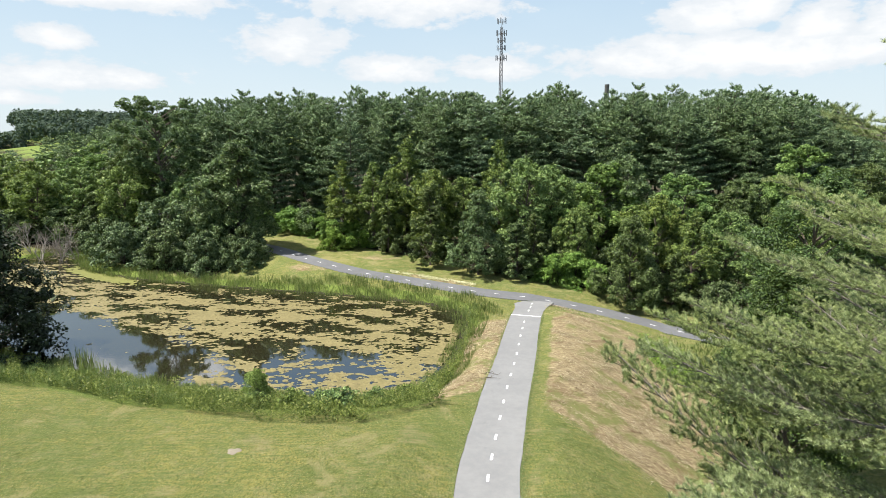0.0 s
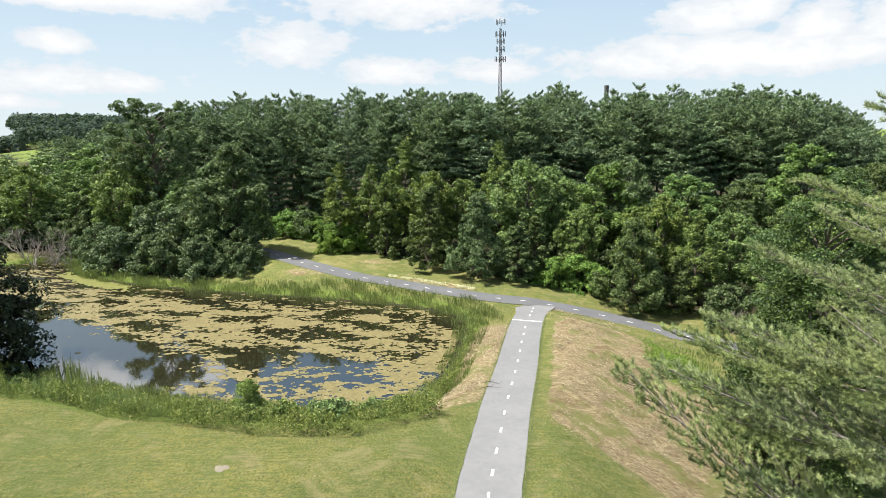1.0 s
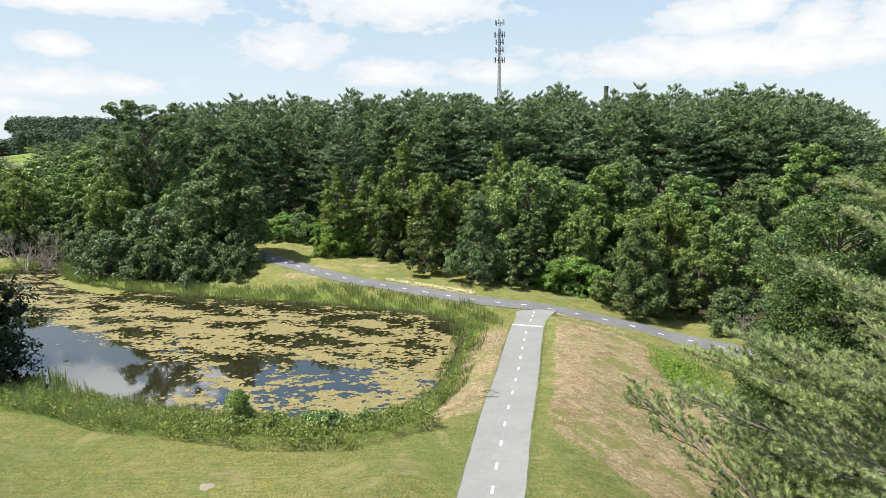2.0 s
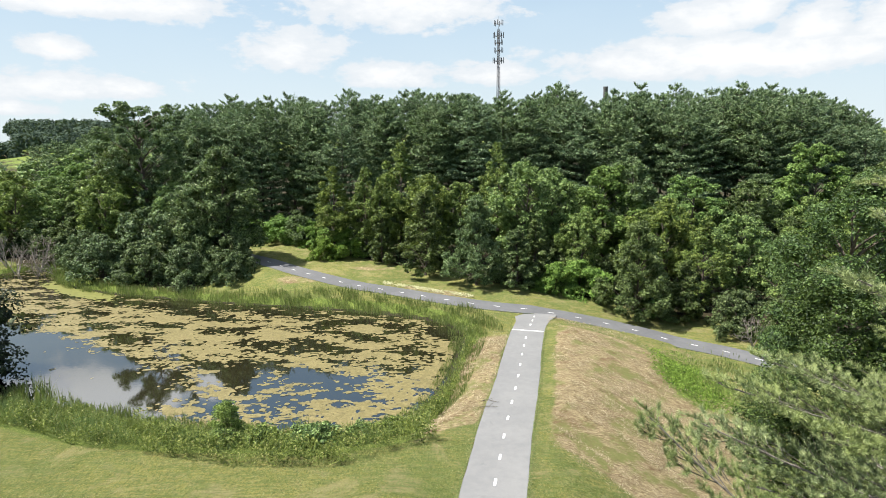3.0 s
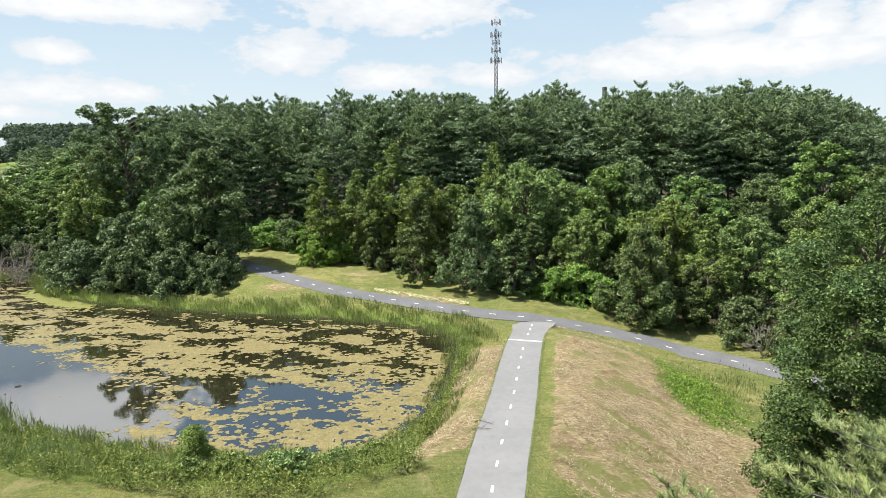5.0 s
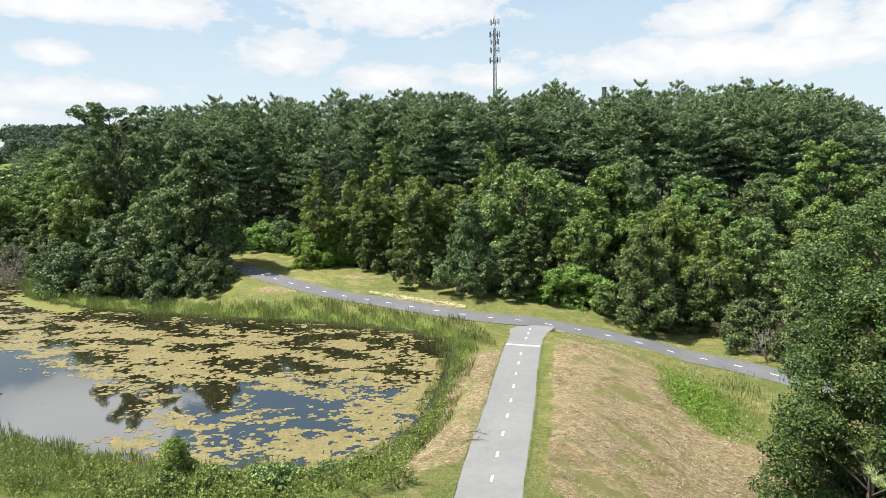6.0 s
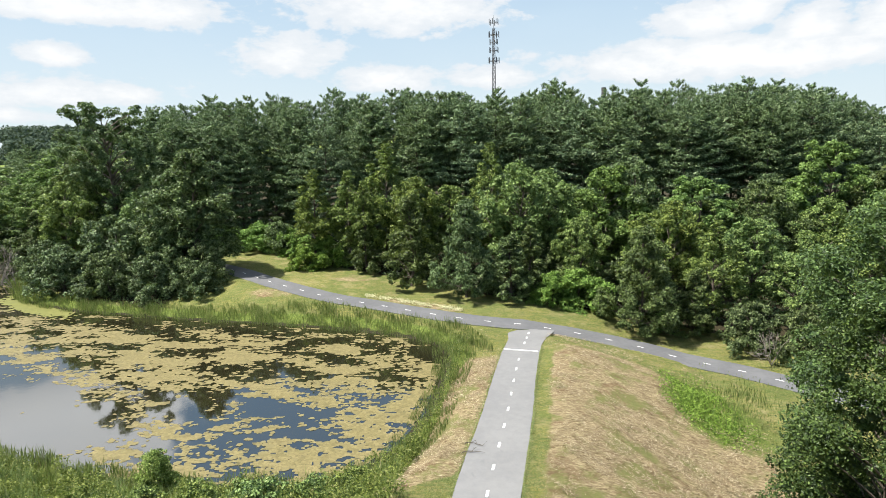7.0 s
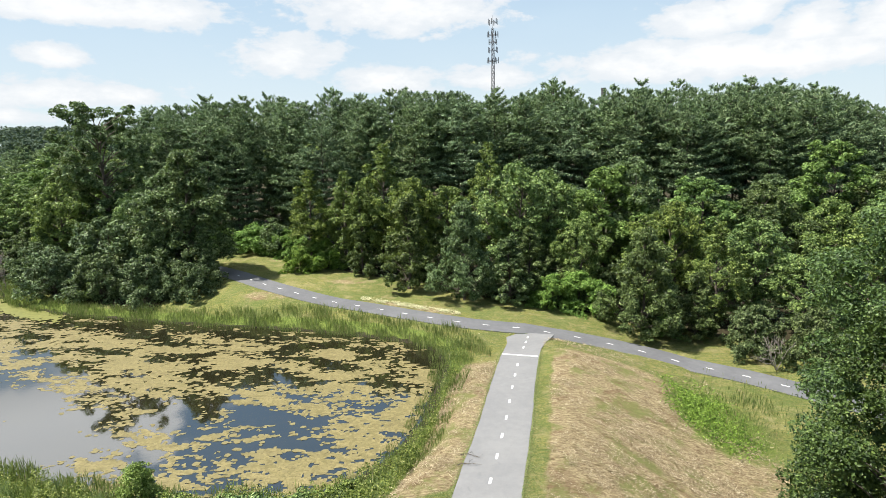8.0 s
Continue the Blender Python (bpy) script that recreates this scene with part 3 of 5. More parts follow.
def broadleaf(name, seed, height, width, mat, shape="round", low=0.16, lobes=46, count=6400, leaf=0.34, lobe=0.30, bark=None, droop=0.0, label="", category="tree", rough=1.0, clumps=5):
    """A leafy tree: trunk with limbs, and a crown of lobes, each made of leafy clumps with gaps between."""
    rng = np.random.default_rng(seed)
    root = new(name)
    tagged(root, label, category)
    u = (np.arange(lobes) + rng.uniform(0, 1, lobes)) / lobes
    a = np.arange(lobes) * 2.4 + rng.normal(0, 0.5, lobes)
    f0, f1, f2 = rng.uniform(0, 6.3, 3)
    wave = 1 + rough * (0.17 * np.sin(2 * a + f0 + 3 * u) + 0.15 * np.sin(3 * a + f1 - 5 * u) + 0.14 * np.sin(9 * u + f2))
    r = PROFILE[shape](u) * width / 2 * wave
    size = width / 2 * lobe * rng.uniform(0.6, 1.35, lobes) * (0.50 + 0.50 * r / r.max())
    reach = np.clip(r * np.sqrt(rng.uniform(0.25, 1.0, lobes)) - 0.45 * size, 0, None)
    z = height * (low + (1 - low) * (u * 0.90 + 0.04))
    c = np.stack([np.cos(a) * reach, np.sin(a) * reach, z], 1)
    g = Geo()
    lean = rng.normal(0, 0.03, 2)
    k = np.linspace(0, 1, 7)[:, None]
    trunk = np.hstack([lean * height * k ** 2 + np.sin(k * 5) * 0.12, k * height * 0.86])
    rad = height * 0.014
    g.tube(trunk, rad * (1.25 - 1.12 * k[:, 0] ** 0.8), 8)
    for i in range(0, lobes, 2):
        h0 = max(0.08, (c[i, 2] - 0.55 * reach[i] - 0.8) / height)
        b = np.array([np.interp(h0 / 0.86, k[:, 0], trunk[:, j]) for j in range(3)])
        w = np.linspace(0, 1, 5)[:, None]
        g.tube(b + (c[i] - b) * w + [0, 0, 0.25] * np.sin(w * 3.1), rad * (0.36 - 0.31 * w[:, 0]), 4)
    part("trunk", g.mesh("trunk", bark or BARK), root)
    # clumps sit on the upper and outer side of each lobe
    own = np.repeat(np.arange(lobes), clumps)
    out = unit(c * [1, 1, 0.4] - [0, 0, height * 0.18])[own]
    d = unit(rng.normal(size=(len(own), 3)) * 0.7 + 0.6 * out + [0, 0, 0.45])
    cc = c[own] + d * (size[own] * rng.uniform(0.55, 0.95, len(own)))[:, None] * [1, 1, 0.8]
    cs = size[own] * rng.uniform(0.34, 0.60, len(own))
    per = np.maximum(6, count * cs ** 2 / np.sum(cs ** 2)).astype(int)
    tuft = np.repeat(np.arange(len(cc)), per)
    e = unit(rng.normal(size=(len(tuft), 3)) + 0.45 * d[tuft] + [0, 0, 0.45])
    fill = rng.uniform(0.80, 1.06, len(tuft)) * rng.choice([1.0, 1.22, 0.6], len(tuft), p=[0.74, 0.16, 0.10])
    p = cc[tuft] + e * (cs[tuft] * fill)[:, None] * [1, 1, 0.72]
    p[:, 2] -= droop * np.linalg.norm(p[:, :2], axis=1) ** 2 / width
    nrm = e * 0.55 + [0, 0, 0.45] + rng.normal(size=e.shape) * 0.52
    s = leaf * rng.uniform(0.6, 1.35, len(tuft))
    # oversized inner leaves close the lobes, added to block light and darken gaps
    own = np.repeat(np.arange(lobes), 30)
    d = unit(rng.normal(size=(len(own), 3)))
    inner = c[own] + d * (size[own] * rng.uniform(0.1, 0.6, len(own)))[:, None] * [1, 1, 0.7]
    si = size[own] * rng.uniform(0.30, 0.55, len(own))
    if leaf < 0.18:
        g = Geo()
        g.leaves(p, nrm, s, s * 0.64, rng)
        g.leaves(inner, d, si, si * 0.7, rng)
        part("crown", g.mesh("crown", mat), root)
    else:
        part("crown", shard_mesh("crown", [shards(p, nrm, s, s * 0.75, rng), shards(inner, d, si, si * 0.8, rng)], mat), root)
    return root


def far_pine(name, seed, height, start, label):
    """A plantation white pine: level plates of feathery boughs on a straight trunk, rising to a brushy top."""
    rng = np.random.default_rng(seed)
    root = tagged(new(name), label, "tree", "pine wood")
    g = Geo()
    k = np.linspace(0, 1, 6)[:, None]
    trunk = np.hstack([0.1 * np.sin(k * 4 + seed), 0.1 * np.cos(k * 3 + seed), k * height * 0.97])
    g.tube(trunk, 0.21 * (1.05 - k[:, 0]), 6)
    n = []
    up = np.array([0, 0, 1.0])
    z = height * start
    while z < height * 0.985:
        u = min(1.0, max(0.0, (z / height - 0.15) / 0.85))
        reach = 3.9 * (1 - u ** 3.6) ** 0.85 * (0.75 + 0.25 * min(1, u * 5)) + 0.25
        for a in np.arange(5) * 1.257 + rng.uniform(0, 6.3) + rng.normal(0, 0.28, 5):
            ln = reach * rng.uniform(0.55, 1.20)
            rise = 0.02 + 0.75 * u ** 2.6 + rng.normal(0, 0.07)
            ax = np.array([math.cos(a), math.sin(a), 0])
            cx = np.array([-math.sin(a), math.cos(a), 0])
            base, tip = np.array([0, 0, z]), np.array([0, 0, z + rise * ln]) + ax * ln
            g.tube(np.stack([base, base * 0.35 + tip * 0.65]), [0.04, 0.015], 3)
            m = max(8, int(15.0 * ln))
            w = 1 - 0.80 * rng.uniform(0, 1, m) ** 1.3
            fan = ln * 0.62 * np.sqrt(np.clip(1.05 - w, 0, 1)) * np.clip(w * 1.8, 0, 1)
            c = base + (tip - base) * w[:, None] + cx * (rng.uniform(-1, 1, m) * fan)[:, None] + up * (rng.normal(0.0, 0.09, m) + 0.16 * ln * w ** 3)[:, None]
            c, q = np.repeat(c, 4, 0), 4 * m
            side = rng.normal(size=(q, 3))
            aim = unit(ax * 0.75 + up * (0.30 + 0.6 * u) + side * 0.50)
            s = rng.uniform(0.28, 0.58, q)
            n.append(shards(c + aim * 0.2 * s[:, None] + side * 0.05, rng.normal(size=(q, 3)) * 0.8 + [0, 0, 0.6], s, s * 0.30, rng, along=aim))
        z += rng.uniform(0.85, 1.30)
    part("trunk", g.mesh("trunk", BARK), root)
    part("crown", shard_mesh("crown", n, PINE), root)
    return root


def plant(ob, x, y, scale=1.0, turn=None, wide=1.0, sink=0.15):
    """Stands a copy of a tree on the ground."""
    a = RNG.uniform(0, 360) if turn is None else turn
    m = pose(x, y, ground_at(x, y) - sink, 0, 0, a) @ Matrix.Diagonal((scale * wide, scale * wide, scale, 1))
    return copy_thing(ob, m)


def remove(ob):
    for o in (*ob.children_recursive, ob):
        bpy.data.objects.remove(o)


# white pines on the rise behind the trail; their tops make one level canopy
PINE_LABEL = "tall dark green white pine in a dense planted wood"
fronts = [far_pine("pine_tree", 100 + i, 22.0, 0.05, PINE_LABEL) for i in range(5)]
backs = [far_pine("pine_tree", 120 + i, 22.0, 0.40, PINE_LABEL) for i in range(4)]
tops = [far_pine("pine_tree", 140 + i, 22.0, 0.66, PINE_LABEL) for i in range(4)]
pines = fronts + backs + tops


def canopy(x, y):
    """Height of the pines' tops: a shallow dome."""
    far = math.hypot(x, y)
    rise = np.interp(x / y, [-0.75, -0.62, -0.48, -0.40, -0.20, 0.0, 0.25, 0.55, 0.62, 0.68, 0.78], [-0.043, 0.006, 0.038, 0.056, 0.070, 0.074, 0.068, 0.064, 0.050, 0.028, -0.006])
    return 17.7 + rise * far


for row in range(5):
    y0 = 105 + row * 5.4
    for x in np.arange(-47 + row * 0.9 - 2 * (row > 1), 98, 4.0 + 0.3 * row):
        px, py = x + RNG.normal(0, 1.6), y0 + RNG.normal(0, 2.0) + 0.12 * max(0, x - 5) + 0.10 * max(0, -x)
        if px / py < 0.80:
            top = canopy(px, py) + 0.4 + RNG.normal(0, 0.8) - (2.0, 0.7, 0, 0, 0.2)[row]
            plant((fronts if row < 1 else backs if row < 3 else tops)[int(RNG.integers(4))], px, py, (top - ground_at(px, py)) / 22.0, None, (1.05 if row < 1 else 0.78) + 0.34 * RNG.uniform())
for i in range(16):
    px, py = -60 - (i % 8) * 9.0 + RNG.normal(0, 2), 124 + (i // 8) * 13 + RNG.normal(0, 3)
    plant(fronts[i % 5], px, py, (canopy(px, py) + RNG.normal(0, 0.6) - ground_at(px, py)) / 22.0, None, 1.25)
for i in range(15):
    px, py = -186 + i * 6.8 + RNG.normal(0, 1.5), 152 + 9 * (i % 3) + RNG.normal(0, 2)
    top = 18.75 + float(np.interp(px / py, [-0.80, -0.72, -0.60], [-0.030, -0.022, 0.008])) * math.hypot(px, py) + RNG.normal(0, 0.8)
    plant(fronts[i % 5], px, py, (top - ground_at(px, py)) / 22.0, None, 1.5)

# leafy trees: model, then where each one stands
oak = broadleaf("oak_tree", 1, 15, 11, LEAF_DEEP, lobes=80, count=20000, leaf=0.27, lobe=0.27, clumps=4, label="dark green broadleaf tree with a full rounded crown")
maple = broadleaf("maple_tree", 2, 13.5, 9.5, LEAF_MID, lobes=70, count=16000, leaf=0.26, lobe=0.27, clumps=4, label="green maple with a rounded crown at the wood's edge")
bright = broadleaf("poplar_tree", 3, 14, 8.5, LEAF_BRIGHT, "tall", lobes=66, count=16000, leaf=0.25, lobe=0.275, clumps=4, label="yellow-green poplar at the wood's edge")
slim = broadleaf("birch_tree", 4, 14.5, 6.2, LEAF_MID, "tall", 0.06, 62, 14000, 0.23, 0.31, label="slim mid-green tree leafed to the ground")
spire = broadleaf("cedar_tree", 5, 9, 5.6, LEAF_DEEP, "spire", 0.02, 64, 13000, 0.205, 0.29, label="dark conical tree leafed to the ground")
shrub = broadleaf("willow_shrub", 6, 5.2, 7.0, LEAF_GREY, "mound", 0.02, 62, 12000, 0.22, 0.27, label="grey-green willow shrub on the bank", category="shrub")
vine = broadleaf("vine_thicket", 7, 4.2, 6.5, LEAF_VINE, "mound", 0.0, 50, 9000, 0.23, 0.31, label="bright green vine thicket covering low growth", category="shrub")
thin = broadleaf("maple_tree", 12, 13.5, 9.5, LEAF_MID, "round", 0.1, 50, 5200, 0.42, 0.30, label="green broadleaf tree in the far wood")
elm = broadleaf("elm_tree", 13, 24.0, 12.6, LEAF_DEEP, "vase", 0.22, 110, 34000, 0.28, 0.22, label="tall dark green elm standing above its neighbours")
pear = broadleaf("pear_tree", 15, 11.5, 9.0, LEAF_DEEP, "ovoid", 0.0, 90, 22000, 0.205, 0.25, label="dark conical tree leafed to the ground beside the trail")
ash = broadleaf("ash_tree", 14, 16.6, 12.4, LEAF_DEEP, "ovoid", 0.05, 90, 28000, 0.26, 0.24, label="dark green ash with an egg-shaped crown by the trail")
models = [thin, elm, ash, pear] + pines + [oak, maple, bright, slim, spire, shrub, vine]
STANDS = [
    (shrub, -58, 95, 1.1, 1.1), (shrub, -65, 100, 1.2, 1.1), (maple, -69, 100, 0.9, 1.1), (maple, -80, 104, 0.95, 1.2), (shrub, -72, 97, 1.1, 1.2), (shrub, -82, 99, 1.2, 1.2),
    (bright, -57, 108, 1.05, 1.2), (thin, -70, 125, 1.25, 1.1), (thin, -84, 128, 1.05, 1.2), (thin, -100, 134, 1.02, 1.3), (thin, -112, 140, 1.05, 1.3), (thin, -92, 112, 0.95, 1.2), (thin, 84, 104, 1.0, 1.2), (thin, 93, 112, 1.0, 1.2), (thin, 104, 118, 1.0, 1.3), (thin, 90, 96, 0.9, 1.2), (thin, 112, 126, 1.0, 1.3), (thin, 76, 90, 0.9, 1.2),
    (elm, -46, 97.5, 1.0, 1.0), (shrub, 14, 82, 1.0, 1.1), (spire, 19, 84, 0.9, 1.2), (shrub, 24, 81, 1.0, 1.0), (oak, -32.0, 86.8, 0.95, 0.9), (ash, -29.6, 85.2, 1.0, 1.0), (shrub, -27.5, 82.0, 1.0, 0.9), (oak, -52, 101, 1.2, 0.8), (shrub, -45.5, 82.5, 1.15, 1.0), (shrub, -38.5, 80.5, 1.05, 1.0),
    (shrub, -32.5, 79.3, 1.0, 1.0), (shrub, -27, 78.5, 0.8, 1.0), (shrub, -50.5, 88, 1.1, 1.0), (shrub, -41, 87, 1.7, 0.9), (shrub, -34, 86, 1.5, 0.9),
    (maple, -50, 93, 1.0, 1.0), (maple, -40, 94, 0.85, 1.0), (bright, -64, 112, 1.05, 1.3), (bright, -72, 118, 1.0, 1.3), (maple, -62, 101, 0.95, 1.1), (maple, -75, 108, 1.0, 1.1),
    (thin, -86, 116, 1.0, 1.2), (thin, -97, 122, 1.0, 1.2), (spire, -57, 96, 1.0, 1.1), (slim, -58, 118, 1.15, 1.2),
    (vine, -26, 99.6, 1.0, 1.1), (vine, -20.5, 97, 0.9, 1.1), (vine, -31, 100.6, 0.9, 1.0), (vine, -14.5, 90, 1.0, 1.0), (vine, -16.3, 87.6, 0.7, 0.9), (spire, -25, 107, 1.35, 1.0),
    (slim, -15.5, 90.5, 0.92, 1.0), (slim, -10.5, 90, 0.92, 1.0), (slim, -8.2, 88, 0.84, 0.9), (slim, -5.8, 92, 1.16, 1.0), (spire, -8, 86.5, 0.9, 0.9), (spire, -1.8, 79.8, 1.26, 1.0), (maple, -1.5, 86, 0.95, 0.9),
    (pear, 4.6, 75.3, 1.0, 0.84), (slim, 8.5, 91, 1.18, 0.9), (maple, 11.8, 85, 1.12, 1.0), (maple, 16, 88, 1.08, 1.0), (bright, 23.5, 88, 1.14, 1.15), (oak, 28, 91, 1.12, 0.9),
    (bright, 34, 84, 1.08, 1.1), (maple, 29, 79, 0.95, 0.9), (pear, 22.2, 68.6, 1.0, 0.95), (vine, 17.5, 75.5, 1.0, 1.1), (vine, 14.3, 74.5, 0.9, 0.9), (spire, 9.5, 75, 0.85, 1.3),
    (maple, 18.5, 79, 0.75, 0.9), (spire, 12, 77, 0.95, 1.2), (slim, 24.5, 75, 0.82, 1.1), (slim, 31, 72, 0.8, 1.1), (maple, 36, 74, 0.85, 1.0), (oak, 42, 84, 0.95, 1.0),
    (slim, 38, 68, 0.72, 1.2), (shrub, 31.5, 65, 0.9, 0.9), (shrub, 36, 62, 1.0, 0.9), (bright, 56, 93, 1.32, 1.0), (maple, 48, 80, 0.95, 1.0), (maple, 46, 70, 0.9, 1.0), (maple, 58, 84, 0.95, 1.1),
    (oak, 66, 92, 1.0, 1.0), (oak, 76, 100, 1.1, 1.0), (slim, -20, 108, 0.9, 1.1), (maple, 3, 88, 0.86, 0.9), (spire, 27.5, 68.5, 0.8, 1.1), (vine, 25, 70, 0.5, 1.0),
]
for model, x, y, s, w in STANDS:
    plant(model, x, y, s, None, w)
# saplings closing the gaps under the pines
for x in np.arange(-12, 66, 5.2):
    px, py = x + RNG.normal(0, 1.0), 99.5 + RNG.normal(0, 1.2) + 0.06 * abs(x)
    plant((slim, spire, maple, shrub)[int(RNG.integers(4))], px, py, RNG.uniform(0.5, 0.8), None, 1.35)
for ob in models:
    remove(ob)
bush = broadleaf("round_bush", 9, 4.6, 4.8, LEAF_DEEP, "round", 0.0, 40, 4600, 0.26, 0.4, label="dense dark green rounded bush", category="shrub")
bush.matrix_basis = pose(-22.4, 97.2, ground_at(-22.4, 97.2) - 0.1)

# nearer leafy trees
near_oak = broadleaf("oak_tree", 21, 14.0, 8.6, LEAF_OAK, "mound", 0.03, 84, 60000, 0.15, 0.27, label="leafy green oak with low limbs beside the trail", clumps=14, rough=0.45)
near_oak.matrix_basis = pose(21.0, 33.4, ground_at(21.0, 33.4) - 0.1)
back_oak = broadleaf("oak_tree", 22, 19.2, 11.5, LEAF_OAK, "tall", 0.06, 90, 52000, 0.17, 0.24, label="tall leafy green oak beside the trail", clumps=14)
back_oak.matrix_basis = pose(24.2, 37.2, ground_at(24.2, 37.2) - 0.1)
bank_tree = broadleaf("sumac_tree", 23, 13.5, 13.0, LEAF_BANK_SHADE, "mound", 0.0, 110, 22000, 0.26, 0.26, label="broadleaf tree leaning over the pond bank, its shade put into the leaf colour", rough=0.35)
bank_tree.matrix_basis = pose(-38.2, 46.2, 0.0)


bank_bush = broadleaf("bank_bush", 25, 1.35, 2.5, LEAF_MID, "mound", 0.0, 40, 2200, 0.14, 0.34, label="low leafy green bush on the pond bank", category="shrub")
for x, y, k in ((-9.5, 34.9, 1.0), (-6.6, 34.8, 1.1), (-4.4, 35.6, 0.95), (-11.8, 34.8, 0.85), (-2.6, 36.6, 0.9), (-15.0, 35.6, 0.8), (-8.0, 36.4, 0.9), (-21.5, 37.9, 0.7), (-31.0, 42.4, 0.8)):
    plant(bank_bush, x, y, k)
remove(bank_bush)
sapling = broadleaf("willow_sapling", 24, 2.7, 2.9, LEAF_WILLOW, "ovoid", 0.02, 70, 9000, 0.10, 0.30, label="bright feathery willow sapling among bank weeds", category="shrub")
sapling.matrix_basis = pose(-12.6, 37.6, ground_at(-12.6, 37.6) - 0.05)


def foreground_pine():
    """A big white pine: long level limbs with flat sprays of needle brushes."""
    rng = np.random.default_rng(31)
    x0, y0 = 13.5, 11.2
    z0 = ground_at(x0, y0)
    root = tagged(new("pine_tree"), "large white pine with long level limbs and soft needle tufts", "tree")
    root.matrix_basis = pose(x0, y0, z0 - 0.1)
    top = 28.0 - z0
    k = np.linspace(0, 1, 9)[:, None]
    g = Geo()
    g.tube(np.hstack([0.15 * np.sin(k * 4), 0.15 * np.cos(k * 3), k * top]), 0.36 * (1.05 - k[:, 0]), 10)
    part("trunk", g.mesh("trunk", GREY_BARK), root)
    full_limbs = {ln: [limb_meshes(rng, ln, False) for _ in range(2)] for ln in (2.5, 4.5, 6.5, 8.5)}
    bare_limbs = {ln: [limb_meshes(rng, ln, True) for _ in range(2)] for ln in (2.5, 4.5, 6.5, 8.5)}

    def limb(z, a, ln, lift, sparse):
        kinds = bare_limbs if sparse else full_limbs
        key = min(kinds, key=lambda v: abs(v - ln))
        wood, needles = kinds[key][int(rng.integers(2))]
        bough = part("limb", wood, root)
        bough.matrix_basis = pose(0, 0, z, 0, -math.degrees(math.atan(lift)), math.degrees(a)) @ Matrix.Scale(ln / key, 4)
        part("needles", needles, bough, "soft grey-green needle tufts")

    # limb reach by bearing and height, cut to the tree's outline from the camera
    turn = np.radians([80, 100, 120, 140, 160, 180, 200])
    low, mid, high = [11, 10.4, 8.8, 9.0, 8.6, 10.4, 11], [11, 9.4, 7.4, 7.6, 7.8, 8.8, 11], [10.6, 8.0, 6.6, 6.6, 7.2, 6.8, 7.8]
    z = 4.0 - z0
    while z < top - 0.8:
        wz = z + z0
        full = float(np.interp(wz, [4, 9, 12, 15.5, 17, 18, 19, 20, 22, 25, 28], [8.0, 10.4, 10.8, 9.4, 7.6, 6.6, 5.6, 4.7, 3.3, 1.8, 0.4]))
        for a in (np.arange(6) * 1.047 + rng.uniform(0, 6.3) + rng.normal(0, 0.15, 6)) % (2 * math.pi):
            if 2.5 < a < 3.3 and 11.0 < wz < 14.6 or 1.2 < a < 2.5 and wz < 13.0 and rng.uniform() < 0.5:
                continue
            reach_cap = [float(np.interp(a, turn, row)) for row in (low, mid, high)]
            ln = min(full, float(np.interp(wz, [8.5, 13.5, 18.5], reach_cap)) if wz < 20.5 else full) * rng.uniform(0.80, 1.0)
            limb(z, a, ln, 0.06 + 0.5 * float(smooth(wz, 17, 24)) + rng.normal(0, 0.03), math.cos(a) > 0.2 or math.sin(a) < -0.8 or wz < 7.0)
        z += rng.uniform(1.25, 1.65)
    # one low limb reaches out over the straw bank, and a thick sheaf of boughs towards the path
    limb(8.2 - z0, math.atan2(4.7, -9.9), 10.9, 0.38, False)
    for wz, dx, dy, lift in ((13.4, -8.6, 1.6, 0.06), (12.6, -8.8, 2.2, 0.05), (13.4, -7.5, 2.6, 0.08), (12.0, -8.3, 1.3, 0.06)):
        limb(wz - z0, math.atan2(dy, dx), math.hypot(dx, dy), lift, False)


